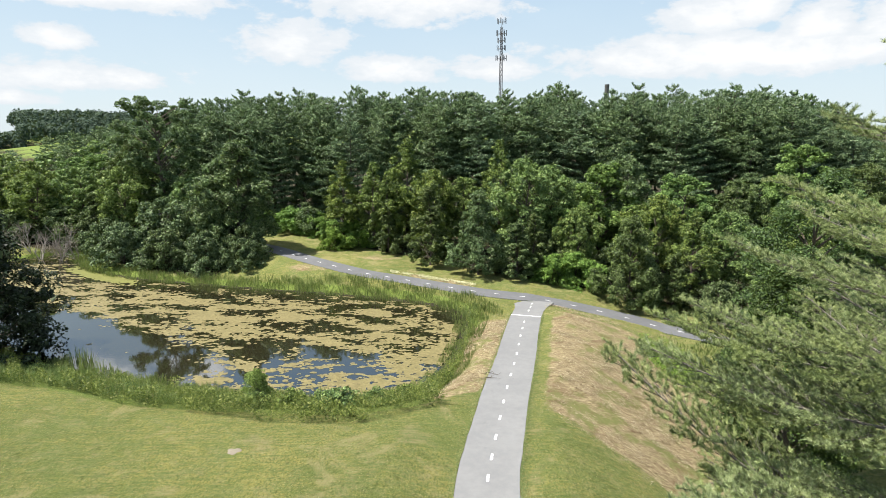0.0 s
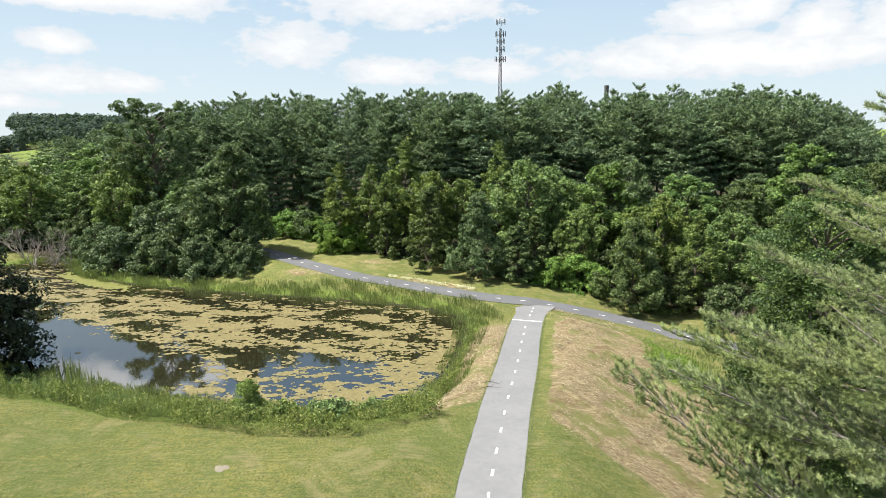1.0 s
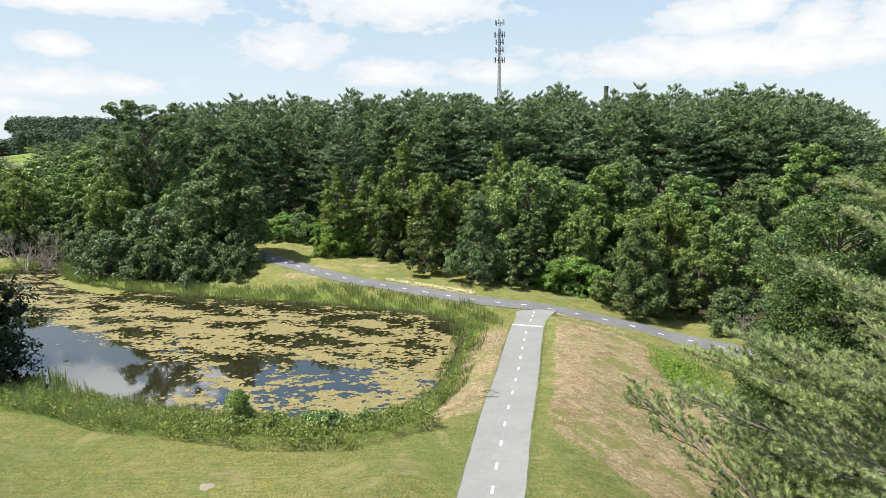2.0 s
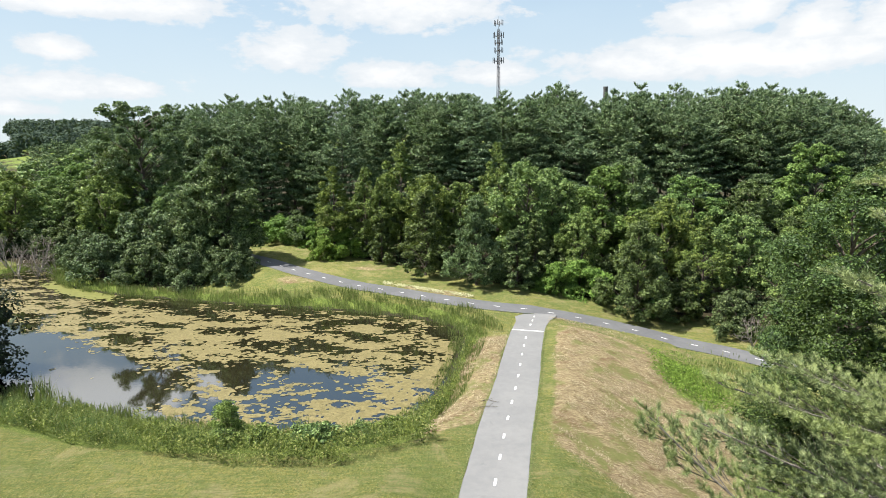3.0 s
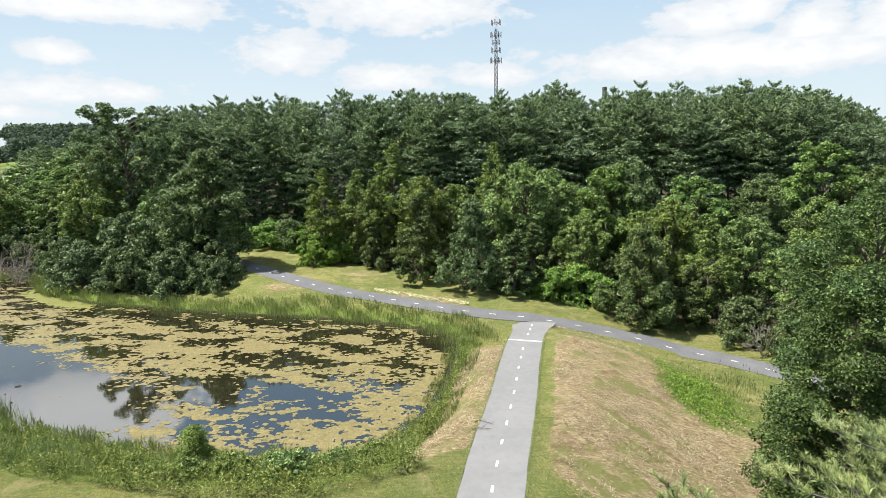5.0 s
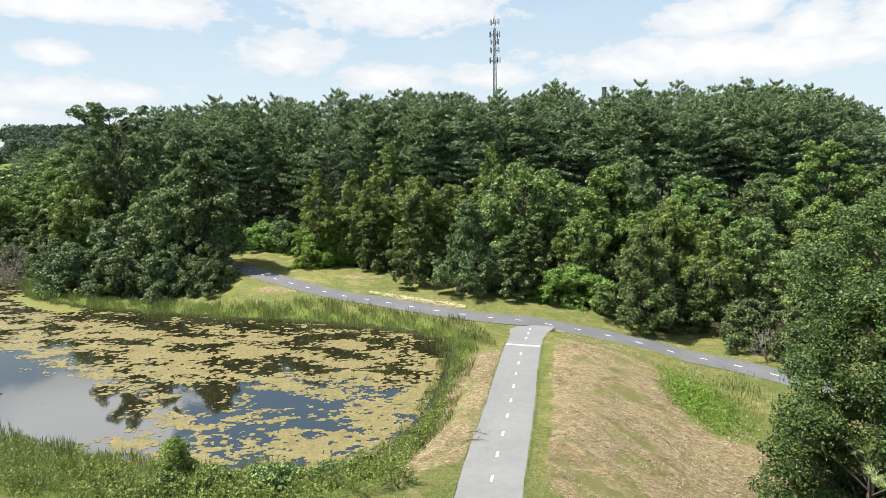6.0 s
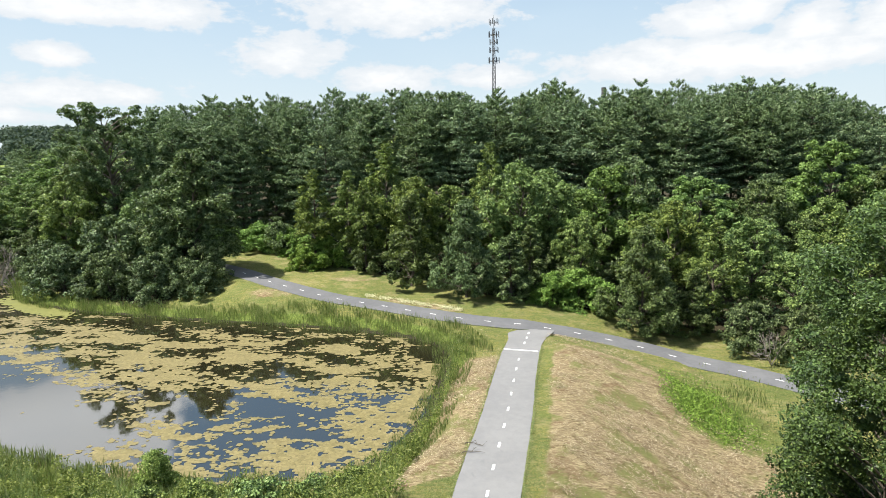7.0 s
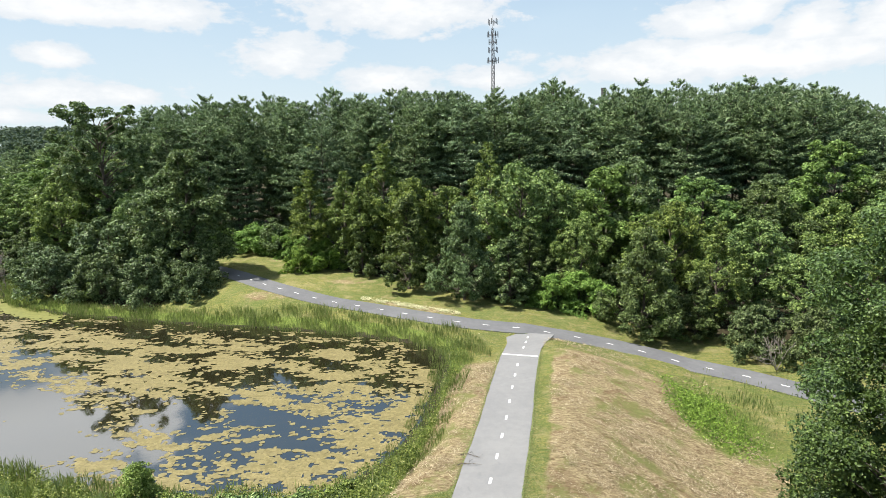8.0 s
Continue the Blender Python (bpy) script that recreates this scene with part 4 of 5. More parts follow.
def limb_meshes(rng, ln, sparse):
    """A limb along x: side branches in a flat plate, twigs on them and needle brushes on the twigs. Wood and needles."""
    up, ax, cx = np.array([0, 0, 1.0]), np.array([1.0, 0, 0]), np.array([0, 1.0, 0])
    w = np.linspace(0, 1, 8)[:, None]
    axis = ax * ln * w + up * ln * (0.10 * w ** 2 - 0.06 * np.sin(w * 3.1)) + cx * np.sin(w * 3.1) * rng.normal(0, 0.35)
    g = Geo()
    g.tube(axis, 0.042 * (1.06 - w[:, 0]) * ln / 8 + 0.008, 5)
    shoots, ways = [axis[-1:]], [unit(axis[-1:] - axis[-2:-1])]
    f, side = 0.28, 1
    while f < 0.98:
        b = np.array([np.interp(f, w[:, 0], axis[:, j]) for j in range(3)])
        side = -side
        bl = min(2.4, 0.40 * ln * (1.04 - f) + 0.30) * rng.uniform(0.65, 1.15)
        d = unit(ax * rng.uniform(0.7, 1.1) + cx * side * rng.uniform(0.55, 1.0) + up * rng.normal(0.10, 0.10))
        across = unit(np.cross(d, up))
        end = b + d * bl + up * 0.12 * bl
        g.tube(np.stack([b, (b + end) / 2 - up * 0.03, end]), [0.013, 0.009, 0.004], 3)
        twigs = [(b + d * bl * 0.55, unit(end - b - d * bl * 0.55), bl * 0.5)]
        q, turn = 0.18, 1
        while q < 0.97:
            turn = -turn
            way = unit(d + across * turn * rng.uniform(0.5, 1.0) + up * rng.uniform(-0.05, 0.45))
            twigs.append((b + (end - b) * q, way, rng.uniform(0.22, 0.50) * (1.15 - 0.5 * q)))
            q += (0.5 if sparse else rng.uniform(0.11, 0.19)) / bl
        for o, way, tl in twigs:
            g.tube(np.stack([o, o + way * tl]), [0.007, 0.003], 3)
            q = np.arange(1.0, 0.30, -(0.4 if sparse else 0.085) / tl)
            shoots.append(o + way * tl * q[:, None])
            ways.append(unit(way * 0.75 + rng.normal(size=(len(q), 3)) * 0.32 + up * rng.uniform(0.2, 0.8, (len(q), 1))))
        f += (0.5 if sparse else rng.uniform(0.14, 0.24)) / ln
    return g.mesh("limb", GREY_BARK), brushes(np.concatenate(shoots), np.concatenate(ways), rng)


def brushes(c, d, rng):
    """Needle brushes: a short shoot at each c along d, ringed with needles that point forward."""
    m = 42
    cc, dd = np.repeat(c, m, 0), np.repeat(d, m, 0)
    spin = rng.normal(size=cc.shape)
    spin = unit(spin - dd * np.sum(spin * dd, 1, keepdims=True))
    start = cc + dd * rng.uniform(-0.03, 0.06, (len(cc), 1))
    aim = unit(dd * rng.uniform(0.35, 1.0, (len(cc), 1)) + spin * rng.uniform(0.35, 0.9, (len(cc), 1)))
    ln = rng.uniform(0.075, 0.120, len(cc))[:, None]
    wide = unit(np.cross(aim, rng.normal(size=cc.shape) + [0, 0, 0.5])) * 0.0044
    tri = np.stack([start - wide, start + wide, start + aim * ln], 1)
    return mesh_of("needles", tri.reshape(-1, 3), np.arange(3 * len(cc)).reshape(-1, 3), NEAR_PINE)


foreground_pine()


# ---------------------------------------------------------------- low growth
def scatter(n, x0, x1, y0, y1, keep, seed):
    """Random places in a box, thinned by keep(x, y) between 0 and 1."""
    rng = np.random.default_rng(seed)
    x, y = rng.uniform(x0, x1, n), rng.uniform(y0, y1, n)
    ok = rng.uniform(0, 1, n) < keep(x, y)
    return x[ok], y[ok], rng


def path_side(x, y):
    return x - np.interp(y, PATH[:, 1], PATH[:, 0])


def clumpy(x, y, size, seed):
    return 0.5 + 0.5 * rolling(x, y, size, seed)


def off_paving(x, y):
    return (np.abs(path_side(x, y)) > 1.62) & (line_distance(x, y, TRAIL)[0] > 1.7)


def build_bank_weeds():
    """Rank weeds round the near and east shore."""
    def keep(x, y):
        pd = pond_distance(x, y)
        out = 6.0 + 1.7 * np.exp(-((x + 8) / 9) ** 2) + 0.5 * rolling(x, y, 2.5, 3)
        near = (pd > 0.4) & (pd < out) & (path_side(x, y) < -2.2 - 2.4 * smooth(y, 33.0, 36.0))
        south = np.where(y < 44 + 0.3 * np.abs(x + 12), 1.0, 0.5)
        return near * south * (0.45 + 0.55 * clumpy(x, y, 0.6, 4))
    x, y, rng = scatter(520000, -44, 5, 30, 62, keep, 41)
    z = land(x, y)
    tall = smooth(clumpy(x, y, 0.7, 5) + 0.6 * clumpy(x, y, 0.27, 2), 0.3, 1.4)
    h = 0.35 + 1.25 * tall * (0.6 + 0.5 * clumpy(x, y, 2.1, 9))
    p = np.stack([x, y, z + h * rng.uniform(0, 1, len(x)) ** 0.6], 1)
    s = rng.uniform(0.06, 0.17, len(x)) * (0.7 + 0.6 * clumpy(x, y, 1.1, 6))
    g = Geo()
    g.leaves(p, rng.normal(size=p.shape) * 0.75 + [-0.1, -0.1, 0.8], s, s * 0.5, rng)
    tagged(new("bank_weeds", g.mesh("bank_weeds", WEED)), "rank green weeds along the pond bank", "weeds", kind="stuff")


def build_bank_grass():
    """Long seeding grass standing among the weeds."""
    def keep(x, y):
        pd = pond_distance(x, y)
        near = (pd > 0.3) & (pd < 5.6 + 0.6 * rolling(x, y, 2.5, 3)) & (path_side(x, y) < -2.6 - 2.4 * smooth(y, 33.0, 36.0))
        west = 0.25 + 0.75 * smooth(-x, 9.0, 17.0)
        return near * west * smooth(clumpy(x, y, 0.8, 14) + 0.6 * clumpy(x, y, 0.3, 5), 0.45, 1.25)
    x, y, rng = scatter(300000, -46, 5, 30, 62, keep, 48)
    h = rng.uniform(0.5, 1.25, len(x)) * (0.6 + 0.6 * clumpy(x, y, 1.7, 4))
    root = np.stack([x, y, land(x, y) - 0.03], 1)
    top = root + np.column_stack([rng.normal(0, 0.22, (len(x), 2)) * h[:, None], h])
    g = Geo()
    g.blades(root, top, rng.uniform(0.018, 0.040, len(x)), rng)
    tagged(new("bank_grass", g.mesh("bank_grass", REED)), "long yellow-green grass among the bank weeds", "grass", kind="stuff")
    print("bank grass", len(x))


def build_undergrowth():
    """Low leafy growth on the floor of the wood."""
    def keep(x, y):
        z = zones(x, y)
        return (z["wood"] > 0.5) * (0.3 + 0.7 * clumpy(x, y, 1.5, 21))
    x, y, rng = scatter(80000, -60, 66, 72, 104, keep, 49)
    h = 0.2 + 1.1 * clumpy(x, y, 1.9, 22) ** 2
    p = np.stack([x, y, land(x, y) + h * rng.uniform(0.2, 1, len(x))], 1)
    s = rng.uniform(0.25, 0.45, len(x))
    g = Geo()
    g.leaves(p, rng.normal(size=p.shape) * 0.5 + [0, -0.2, 0.8], s, s * 0.6, rng)
    tagged(new("undergrowth", g.mesh("undergrowth", LEAF_GREY)), "shaded leafy undergrowth on the woodland floor", "undergrowth", kind="stuff")


def build_windrow():
    """A pale row of cut grass drying along the trail's verge."""
    def keep(x, y):
        d, side = line_distance(x, y, TRAIL)
        return (side > 0) * np.exp(-((d - 2.75) / 0.42) ** 2) * smooth(clumpy(x, y, 0.5, 31) + 0.6 * clumpy(x, y, 0.22, 5), 0.4, 1.0)
    x, y, rng = scatter(60000, -7, 4, 68, 78, keep, 50)
    p = np.stack([x, y, land(x, y) + rng.uniform(0.03, 0.16, len(x))], 1)
    g = Geo()
    g.leaves(p, rng.normal(size=p.shape) * 0.4 + [0, 0, 1.0], rng.uniform(0.12, 0.32, len(x)), rng.uniform(0.02, 0.05, len(x)), rng)
    tagged(new("windrow", g.mesh("windrow", PALE_HAY)), "pale dry row of cut grass on the verge", "hay", kind="stuff")


def build_reeds():
    """Cattails and sedge at the water's edge and in the wet hollow."""
    def keep(x, y):
        pd = pond_distance(x, y)
        edge = (pd > -0.9) & (pd < 2.8) & (path_side(x, y) < -3.6)
        east = edge * np.where((x > -3) & (y < 62), 1.0, 0.0)
        north = (pd > -0.7) & (pd < 4.2 - 1.4 * smooth(-x, 10, 30)) & (y > 58) & (line_distance(x, y, TRAIL)[0] > 2.6)
        south = edge * (y < 48) * (x < -2) * np.where(x < -13, 1.5, 0.5)
        tuft = np.exp(-(((x + 28.2) / 1.4) ** 2 + ((y - 45.0) / 0.9) ** 2)) * (pd > -1.2) * 2
        wet = np.exp(-(((x - 22.4) / 2.0) ** 2 + ((y - 48.4) / 3.4) ** 2)) * 0.9
        return np.maximum.reduce([east, north * 0.9, south, wet, tuft]) * (0.08 + 0.92 * smooth(clumpy(x, y, 0.9, 8) + 0.5 * clumpy(x, y, 0.35, 1), 0.35, 1.15))
    x, y, rng = scatter(560000, -64, 30, 36, 92, keep, 42)
    z = np.maximum(land(x, y), -0.15)
    h = rng.uniform(0.5, 1.3, len(x)) * (0.40 + 0.75 * clumpy(x, y, 1.3, 9)) * np.where(y > 58, 1.05, np.where(x > 10, 0.5, np.where(x > -4, 0.55, 0.92))) * (1 + 1.5 * np.exp(-(((x + 28.2) / 2.0) ** 2 + ((y - 45.0) / 1.2) ** 2)))
    lean = rng.normal(0, 0.16, (len(x), 2)) * h[:, None]
    root = np.stack([x, y, z - 0.05], 1)
    top = root + np.column_stack([lean, h])
    g = Geo()
    g.blades(root, top, rng.uniform(0.022, 0.055, len(x)), rng)
    tagged(new("reeds", g.mesh("reeds", REED)), "green reeds and cattails at the water's edge", "reeds", kind="stuff")
    print("reeds", len(x))


def build_straw():
    """Cut dry stalks lying on the banks."""
    def keep(x, y):
        return np.clip(zones(x, y)["dry"], 0, 1) * off_paving(x, y) * smooth(clumpy(x, y, 0.37, 12) + clumpy(x, y, 1.3, 3) + 0.9 * clumpy(x, y, 2.9, 7), 1.15, 2.1)
    x, y, rng = scatter(380000, -8, 24, 28, 66, keep, 43)
    z = land(x, y)
    a = rng.normal(-0.5, 1.1, len(x)) + 1.4 * rolling(x, y, 0.9, 2)
    ln = rng.uniform(0.10, 0.38, len(x))
    way = np.stack([np.cos(a), np.sin(a), rng.normal(0.08, 0.16, len(x))], 1)
    p = np.stack([x, y, z + rng.uniform(0.02, 0.14, len(x))], 1)
    g = Geo()
    g.leaves(p, rng.normal(size=p.shape) * 0.3 + [0, 0, 1.0], ln, rng.uniform(0.012, 0.026, len(x)), rng, along=way, fold=0.1)
    tagged(new("straw", g.mesh("straw", STRAW)), "dry cut straw lying on the bank", "straw", kind="stuff")
    print("straw", len(x))


def build_grass():
    """Blades of the mown lawn and longer grass creeping over the edges of the paving."""
    rng = np.random.default_rng(44)
    g = Geo()
    for line, zf, half, n, lo, hi in ((PATH, lambda x, y: path_z(y), 1.55, 7000, 22.0, 60.0), (TRAIL, lambda x, y: trail_z(x), 1.6, 4000, -32.0, 32.0)):
        axis = 1 if line is PATH else 0
        t = rng.uniform(lo, hi, n)
        x = t if axis == 0 else np.interp(t, line[:, 1], line[:, 0])
        y = t if axis == 1 else np.interp(t, line[:, 0], line[:, 1])
        d = unit(np.stack([np.gradient(line[:, 0]), np.gradient(line[:, 1])], 1))
        nx, ny = -np.interp(t, line[:, axis], d[:, 1]), np.interp(t, line[:, axis], d[:, 0])
        side = rng.choice([-1, 1], n)
        off = half + 0.02 + 0.012 * np.sin(t * 2.1 * side) + rng.exponential(0.10, n)
        x, y = x + nx * off * side, y + ny * off * side
        p = np.stack([x, y, zf(x, y) + rng.uniform(0.01, 0.05, n)], 1)
        g.leaves(p, rng.normal(size=p.shape) * 0.25 + [0, 0, 1.0], rng.uniform(0.08, 0.18, n), rng.uniform(0.02, 0.04, n), rng)

    def keep(x, y):
        pd = pond_distance(x, y)
        z = zones(x, y)
        near = np.where(y < 40, 1.0, 0.5)
        return near * (np.hypot(x + 10.8, y - 28.05) > 0.55) * (pd > 5.0) * off_paving(x, y) * (z["dry"] < 0.4) * (z["wood"] < 0.3) * (0.35 + 0.65 * clumpy(x, y, 0.5, 3))
    x, y, rng = scatter(230000, -34, 20, 20, 42, keep, 47)
    ln = rng.uniform(0.05, 0.13, len(x))
    p = np.stack([x, y, land(x, y) + 0.02 + ln * 0.2], 1)
    g.leaves(p, rng.normal(size=p.shape) * 0.4 + [0, 0, 1.0], ln, rng.uniform(0.012, 0.026, len(x)), rng)
    tagged(new("grass", g.mesh("grass", BLADE)), "short sunlit summer grass with paler dry blades", "grass", kind="stuff")
    print("grass", len(x))


def build_marsh_weeds():
    """Bright weeds in the wet hollow by the trail."""
    def keep(x, y):
        return np.clip(np.exp(-(((x - 20.8) / 2.2) ** 2 + ((y - 51.0) / 4.4) ** 2)) * 1.2 - 0.15, 0, 1) * (line_distance(x, y, TRAIL)[0] > 3.0) * (0.4 + 0.6 * clumpy(x, y, 1.0, 18))
    x, y, rng = scatter(110000, 12, 30, 40, 62, keep, 45)
    h = 0.3 + 1.0 * clumpy(x, y, 1.2, 19) * smooth(y, 48, 55)
    p = np.stack([x, y, land(x, y) + h * np.sqrt(rng.uniform(0, 1, len(x)))], 1)
    s = rng.uniform(0.12, 0.28, len(x))
    g = Geo()
    g.leaves(p, rng.normal(size=p.shape) * 0.6 + [0, -0.2, 0.8], s, s * 0.45, rng)
    tagged(new("marsh_weeds", g.mesh("marsh_weeds", LEAF_VINE)), "bright green weeds in a wet hollow", "weeds", kind="stuff")


def floating(name, x, y, r, sides, rng, mat, label, low, high):
    """Ragged flat leaves lying on the water."""
    n = len(x)
    ang = np.arange(sides)[None] * 2 * np.pi / sides + rng.uniform(0, 6, n)[:, None]
    rr = r[:, None] * rng.uniform(0.55, 1.3, (n, sides))
    vz = np.broadcast_to(rng.uniform(low, high, n)[:, None], rr.shape)
    v = np.stack([x[:, None] + np.cos(ang) * rr * 1.15, y[:, None] + np.sin(ang) * rr, vz], -1)
    tagged(new(name, mesh_of(name, v.reshape(-1, 3), np.arange(n * sides).reshape(n, sides), mat)), label, name.replace("_", " "), kind="stuff")


def growth(x, y):
    """How thick the floating growth is: above nought it closes into mats."""
    pd = -pond_distance(x, y)
    inside = np.nonzero(pd > 0.25)[0]
    field = np.zeros(len(x))
    for i in inside:
        a, b = x[i], y[i]
        field[i] = noise.fractal(Vector((a * 0.22, b * 0.50, 3.0)), 0.55, 2.1, 7) + 0.50 * noise.noise(Vector((a * 0.9, b * 1.7, 9.0))) + 0.50 * noise.noise(Vector((a * 1.9, b * 3.4, 5.0))) + 0.42 * noise.noise(Vector((a * 2.9, b * 6.5, 1.0)))
    cover = 0.19 + 0.15 * smooth(x, -9.0, -2.0)
    cover -= 0.60 * (1 - smooth(pd, 2.0, 6.5)) * (y > 58 - 0.1 * x)
    cover -= 1.3 * smooth(-(y + 0.62 * (x + 22.2) - 51.5), -1.0, 4.0) * smooth(-x, 17.5, 22.5)
    cover -= 0.52 * np.exp(-(((x + 9.5) / 4.6) ** 2 + ((y - 48.0) / 3.2) ** 2))
    cover -= 0.40 * np.exp(-(((x + 17) / 4.0) ** 2 + ((y - 49.0) / 4.0) ** 2))
    cover -= 0.9 * np.exp(-(((x - 1.0) / 1.6) ** 2 + ((y - 60.0) / 2.2) ** 2))
    cover -= 0.20 * np.exp(-(((x + 8.0) / 10.0) ** 2 + ((y - 53.5) / 3.0) ** 2))
    return np.where(pd > 0.25, field * 1.05 + cover - 0.10, -9.0)


def build_lily_pads():
    """Mats of yellowing pads on the water, with open leads between."""
    rng = np.random.default_rng(46)
    gx, gy = np.meshgrid(np.arange(-66, 3, 0.23), np.arange(38, 92, 0.23))
    x, y = gx.ravel() + rng.uniform(-0.16, 0.16, gx.size), gy.ravel() + rng.uniform(-0.16, 0.16, gx.size)
    pd = -pond_distance(x, y)
    x, y, pd = x[pd > 0.4], y[pd > 0.4], pd[pd > 0.4]
    # ragged floating mats: cells of a shaken grid, joined where the growth is thick
    step, ys = 0.19, 0.17
    mx, my = np.meshgrid(np.arange(-66, 3, step), np.arange(38, 92, ys))
    vx, vy = mx + rng.uniform(-0.09, 0.09, mx.shape), my + rng.uniform(-0.08, 0.08, mx.shape)
    cx, cy = mx[:-1, :-1] + step / 2, my[:-1, :-1] + ys / 2
    thick = growth(cx.ravel(), cy.ravel()).reshape(cx.shape) > 0.0
    row, col = np.nonzero(thick)
    i = row * mx.shape[1] + col
    cells = np.stack([i, i + 1, i + 1 + mx.shape[1], i + mx.shape[1]], 1)
    used, cells = np.unique(cells, return_inverse=True)
    vz = rng.uniform(0.004, 0.012, len(used))
    corners = np.stack([vx.ravel()[used], vy.ravel()[used], vz], 1)[cells.reshape(-1)]
    tagged(new("algae_mats", mesh_of("algae_mats", corners, np.arange(len(corners)).reshape(-1, 4), MATS)), "ragged yellow-green algae mats floating on the pond", "algae", kind="stuff")
    rim = growth(x, y)
    keep = (np.abs(rim + 0.02) < 0.09) & (rng.uniform(0, 1, len(x)) < 0.35)
    stray = rng.uniform(0, 1, len(x)) < 0.012 * (rim > -0.9)
    x, y = x[keep | stray], y[keep | stray]
    near = (y < 46.5) & (x > -22)
    near &= np.cumsum(near) <= 290
    shapes = []
    for i in range(6):
        a = np.arange(10) * 0.628
        r = rng.uniform(0.75, 1.2, 10)
        shapes.append(mesh_of("lily_pad", np.stack([np.cos(a) * r * 1.1, np.sin(a) * r, 0 * a], 1), np.arange(10)[None], PADS))
    for i, (px, py) in enumerate(zip(x[near], y[near])):
        pad = part("lily_pad", shapes[i % 6], bpy.data.objects["water"])
        k = rng.uniform(0.09, 0.24)
        pad.matrix_basis = pose(px, py, rng.uniform(0.015, 0.020), 0, 0, rng.uniform(0, 360)) @ Matrix.Diagonal((k, k, 1, 1))
    x, y = x[~near], y[~near]
    floating("lily_pads", x, y, rng.uniform(0.06, 0.23, len(x)), 7, rng, PADS, "yellow-green lily pad mats floating on the pond", 0.004, 0.014)
    x, y = rng.normal(-46, 2.6, 1300), rng.normal(77.6, 0.7, 1300)
    y += (-46 - x) * 0.62
    ok = pond_distance(x, y) < -0.3
    x, y = x[ok], y[ok]
    floating("duckweed", x, y, rng.uniform(0.15, 0.40, len(x)), 8, rng, DUCKWEED, "bright duckweed scum in the pond's corner", 0.015, 0.022)


build_bank_weeds()
build_bank_grass()
build_undergrowth()
build_windrow()
build_reeds()
build_straw()
build_grass()
build_marsh_weeds()
build_lily_pads()


# ---------------------------------------------------------------- distance
def build_far_wood():
    """Wooded ridge beyond the fields."""
    rng = np.random.default_rng(51)
    leaves = []
    for i in range(2000):
        x, y = rng.uniform(-800, -150), rng.uniform(500, 700)
        h = rng.uniform(11, 19)
        c = np.array([x, y, ground_at(x, y) + 2.0 - 7.0 * float(smooth(x, -430, -190))])
        d = unit(rng.normal(size=(60, 3)) + [0, -0.4, 0.4])
        p = c + [0, 0, h * 0.5] + d * [5.5, 5.5, h * 0.5] * rng.uniform(0.7, 1.05, (60, 1))
        leaves.append(shards(p, d + rng.normal(size=d.shape) * 0.4, rng.uniform(1.6, 3.4, 60), 2.2, rng))
    tagged(new("far_wood", shard_mesh("far_wood", leaves, LEAF_HAZE)), "distant wooded ridge, bluish haze put into its leaf colour", "woods", kind="stuff")


def radio_mast():
    """Lattice mast with rings of antenna panels."""
    x, y = 22.6, 240.0
    z0, top = ground_at(x, y), 62.2
    root = tagged(new("radio_mast"), "tall grey lattice radio mast with antenna panels", "mast")
    root.matrix_basis = pose(x, y, z0)
    h = top - z0
    corners = [np.array([math.cos(a), math.sin(a), 0]) for a in (0.4, 2.494, 4.589)]
    for c in corners:
        g = Geo()
        g.tube(np.stack([c * 0.85, c * 0.72 + [0, 0, h * 0.5], c * 0.45 + [0, 0, h - 3]]), [0.16, 0.14, 0.10], 6)
        part("leg", g.mesh("leg", STEEL), root)
    g = Geo()
    for k in range(30):
        za, zb = k * (h - 3) / 30, (k + 1) * (h - 3) / 30
        ra, rb = 0.85 - 0.4 * za / h, 0.85 - 0.4 * zb / h
        for i in range(3):
            a, b = corners[i], corners[(i + 1) % 3]
            g.tube(np.stack([a * ra + [0, 0, za], b * rb + [0, 0, zb]]), [0.06, 0.06], 4)
            g.tube(np.stack([a * ra + [0, 0, za], b * ra + [0, 0, za]]), [0.05, 0.05], 4)
    part("bracing", g.mesh("bracing", MAST_PAINT), root)
    g = Geo()
    g.tube(np.array([[0, 0, h - 4], [0, 0, h + 1.5]]), [0.08, 0.04], 6)
    part("lightning_rod", g.mesh("lightning_rod", STEEL), root)
    for zr, rr, cnt in ((h - 1.1, 1.7, 6), (h - 5.5, 2.0, 9), (h - 8.1, 1.5, 6), (h - 11.0, 1.7, 6), (h - 14.7, 2.1, 9)):
        ring = Geo()
        a = np.linspace(0, 2 * np.pi, 13)
        ring.tube(np.stack([np.cos(a) * rr * 0.85, np.sin(a) * rr * 0.85, 0 * a + zr], 1), 0 * a + 0.07, 4)
        for b in corners:
            ring.tube(np.stack([b * 0.3 + [0, 0, zr], b * rr * 0.85 + [0, 0, zr]]), [0.07, 0.07], 4)
        platform = part("platform", ring.mesh("platform", STEEL), root)
        pg = Geo()
        pg.box((0, 0, 0), (0.16, 0.26, 2.0))
        panel = pg.mesh("panel", PANEL)
        for i in range(cnt):
            b = i * 2 * math.pi / cnt + 0.2
            ob = part("panel", panel, platform)
            ob.matrix_basis = pose(rr * math.cos(b), rr * math.sin(b), zr + 0.2, 0, 0, math.degrees(b))


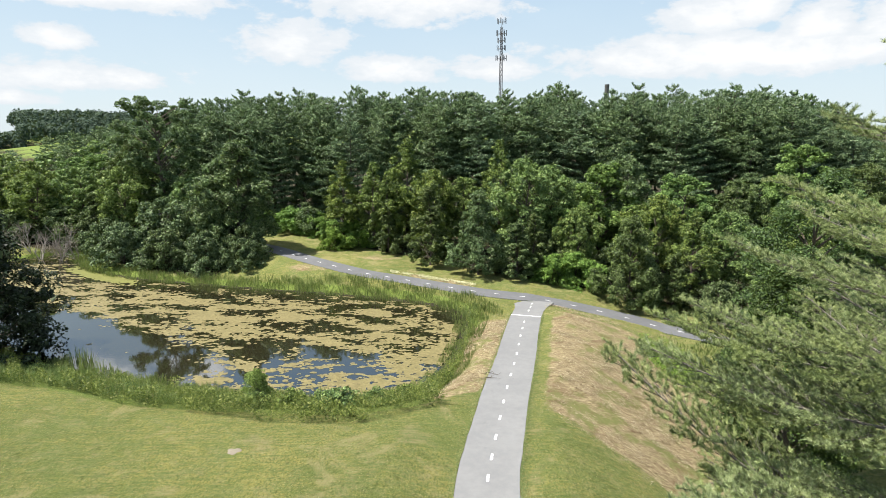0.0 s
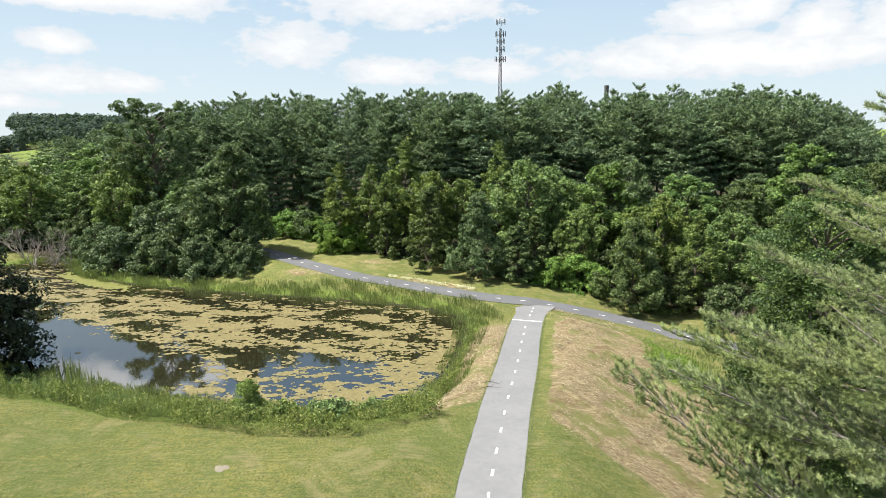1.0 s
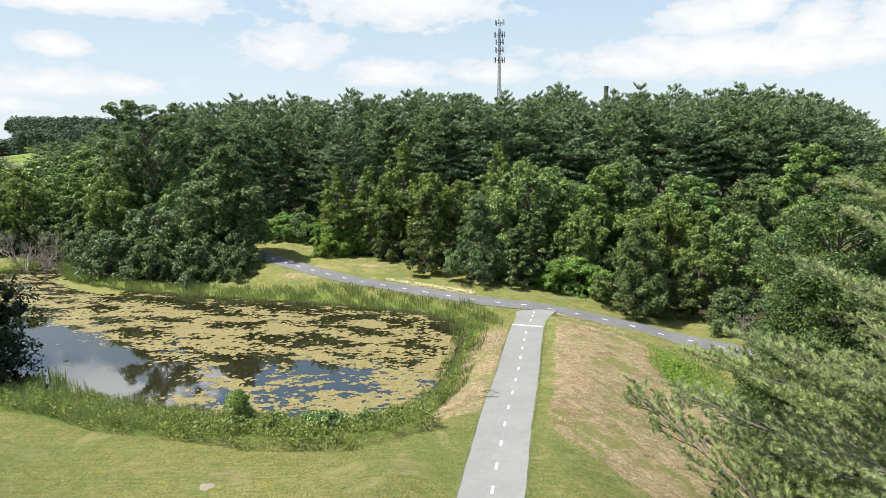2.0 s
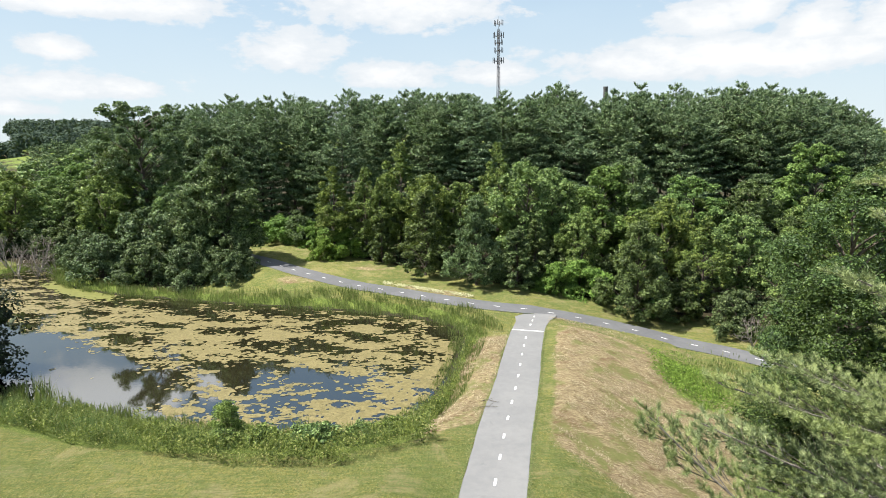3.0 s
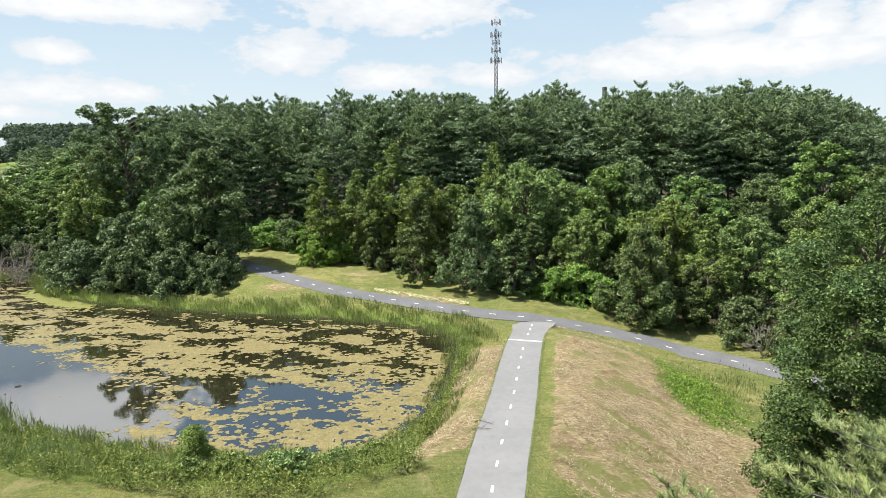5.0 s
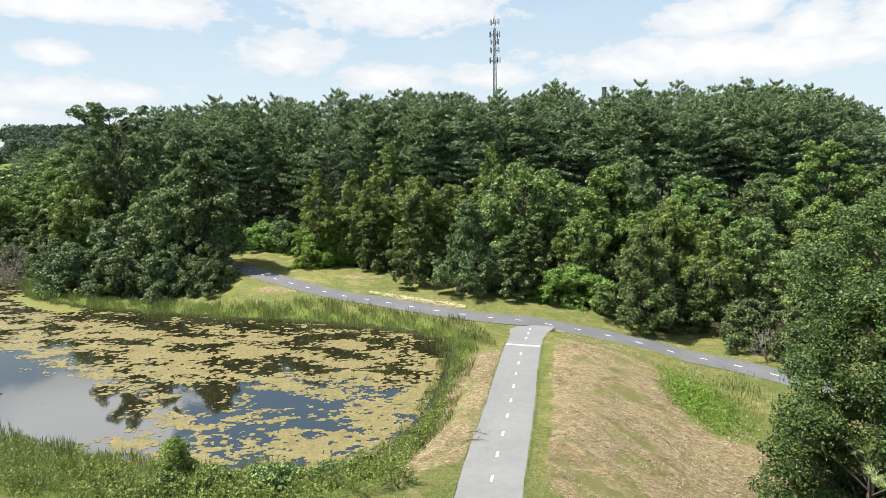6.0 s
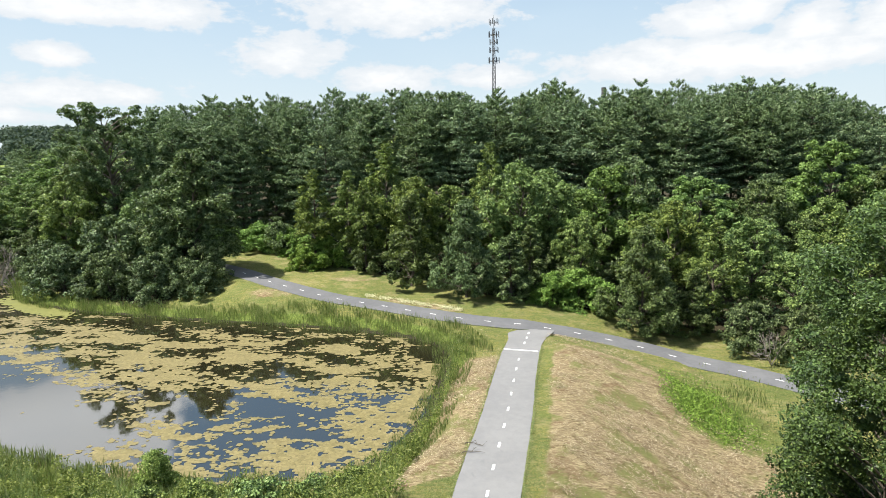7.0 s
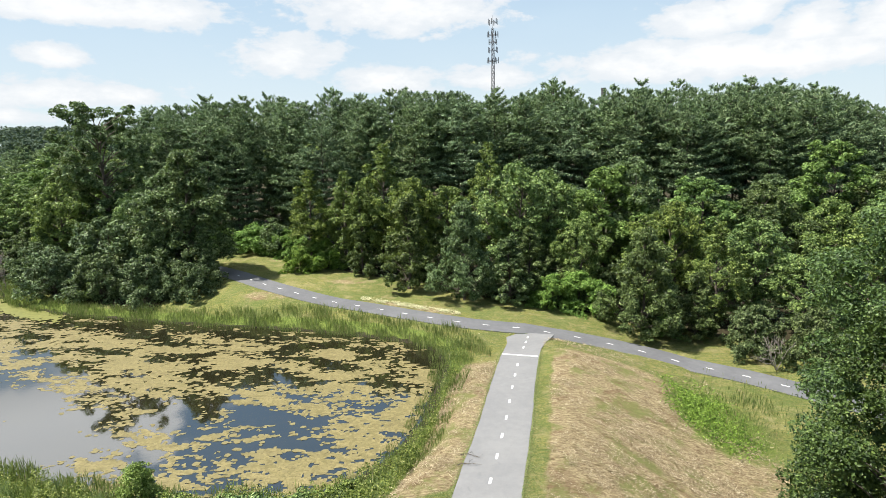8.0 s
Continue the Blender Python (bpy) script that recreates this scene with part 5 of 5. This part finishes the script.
def chimney():
    x, y = 120.5, 450.0
    z0 = ground_at(x, y)
    g = Geo()
    g.tube(np.array([[0, 0, 0], [0, 0, 30], [0, 0, 54.0 - z0]]), [2.0, 1.8, 1.6], 12)
    g.tube(np.array([[0, 0, 52.6 - z0], [0, 0, 54.4 - z0]]), [1.75, 1.75], 12)
    ob = tagged(new("chimney", g.mesh("chimney", SOOT)), "dark square chimney rising behind the wood", "chimney")
    ob.matrix_basis = pose(x, y, z0)


def sandy_patch():
    g = Geo()
    a = np.linspace(0, 2 * np.pi, 22, endpoint=False)
    r = 0.34 + 0.05 * np.sin(a * 3) + 0.04 * np.cos(a * 5)
    rings = [np.stack([np.cos(a) * r * k * 1.05, np.sin(a) * r * k, 0 * a + h], 1) for k, h in ((1.0, 0.0), (0.9, 0.02), (0.5, 0.03), (0.02, 0.032))]
    i = np.arange(22)
    f = [np.stack([i + q * 22, (i + 1) % 22 + q * 22, (i + 1) % 22 + (q + 1) * 22, i + (q + 1) * 22], 1) for q in range(3)]
    g.quads(np.vstack(rings), np.vstack(f))
    ob = tagged(new("flat_stone", g.mesh("flat_stone", SAND, True)), "pale flat stone lying in the lawn", "stone")
    ob.matrix_basis = pose(-10.8, 28.05, ground_at(-10.8, 28.05) - 0.01)


def fallen_branch(x, y, turn, seed):
    rng = np.random.default_rng(seed)
    g = Geo()
    w = np.linspace(0, 1, 6)[:, None]
    main = np.hstack([w * 0.95, 0.08 * np.sin(w * 5), 0.05 + 0.05 * np.sin(w * 3)])
    g.tube(main, 0.028 * (1.1 - w[:, 0]), 5)
    for f in (0.35, 0.55, 0.75):
        b = np.array([f * 1.1, 0.08 * math.sin(f * 5), 0.07])
        g.tube(np.stack([b, b + [0.22, rng.choice([-1, 1]) * 0.2, 0.05], b + [0.4, rng.choice([-1, 1]) * 0.3, 0.04]]), [0.016, 0.011, 0.005], 4)
    ob = tagged(new("fallen_branch", g.mesh("fallen_branch", BARK)), "dark fallen branch lying across the path's edge", "branch")
    ob.matrix_basis = pose(x, y, float(path_z(y)) + 0.02, 0, 0, turn)


def dead_shrub():
    rng = np.random.default_rng(61)
    g = Geo()

    def grow(p, d, ln, r, depth):
        q = p + unit(d) * ln
        g.tube(np.stack([p, (p + q) / 2 + rng.normal(0, 0.04, 3), q]), [r, r * 0.8, r * 0.55], 5)
        if depth:
            for _ in range(3):
                grow(q, unit(d) + rng.normal(0, 0.42, 3) + [0, 0, 0.12], ln * rng.uniform(0.6, 0.85), r * 0.55, depth - 1)
    for _ in range(4):
        grow(np.zeros(3), np.array([rng.normal(-0.2, 0.35), rng.normal(0, 0.35), 1.0]), 1.25, 0.06, 3)
    ob = tagged(new("dead_shrub", g.mesh("dead_shrub", DEAD_WOOD)), "bare grey dead shrub at the wood's edge", "shrub")
    ob.matrix_basis = pose(31.5, 61.0, ground_at(31.5, 61.0) - 0.05)
    for x, y, k in ((-61, 88, 1.5), (-57.5, 87, 1.3), (-54.5, 86.4, 1.2), (-64.5, 91, 1.6), (-59, 90, 1.7)):
        plant(ob, x, y, k)


build_far_wood()
radio_mast()
chimney()
sandy_patch()
fallen_branch(2.75, 38.9, 12, 1)
fallen_branch(2.95, 40.1, -8, 2)
dead_shrub()
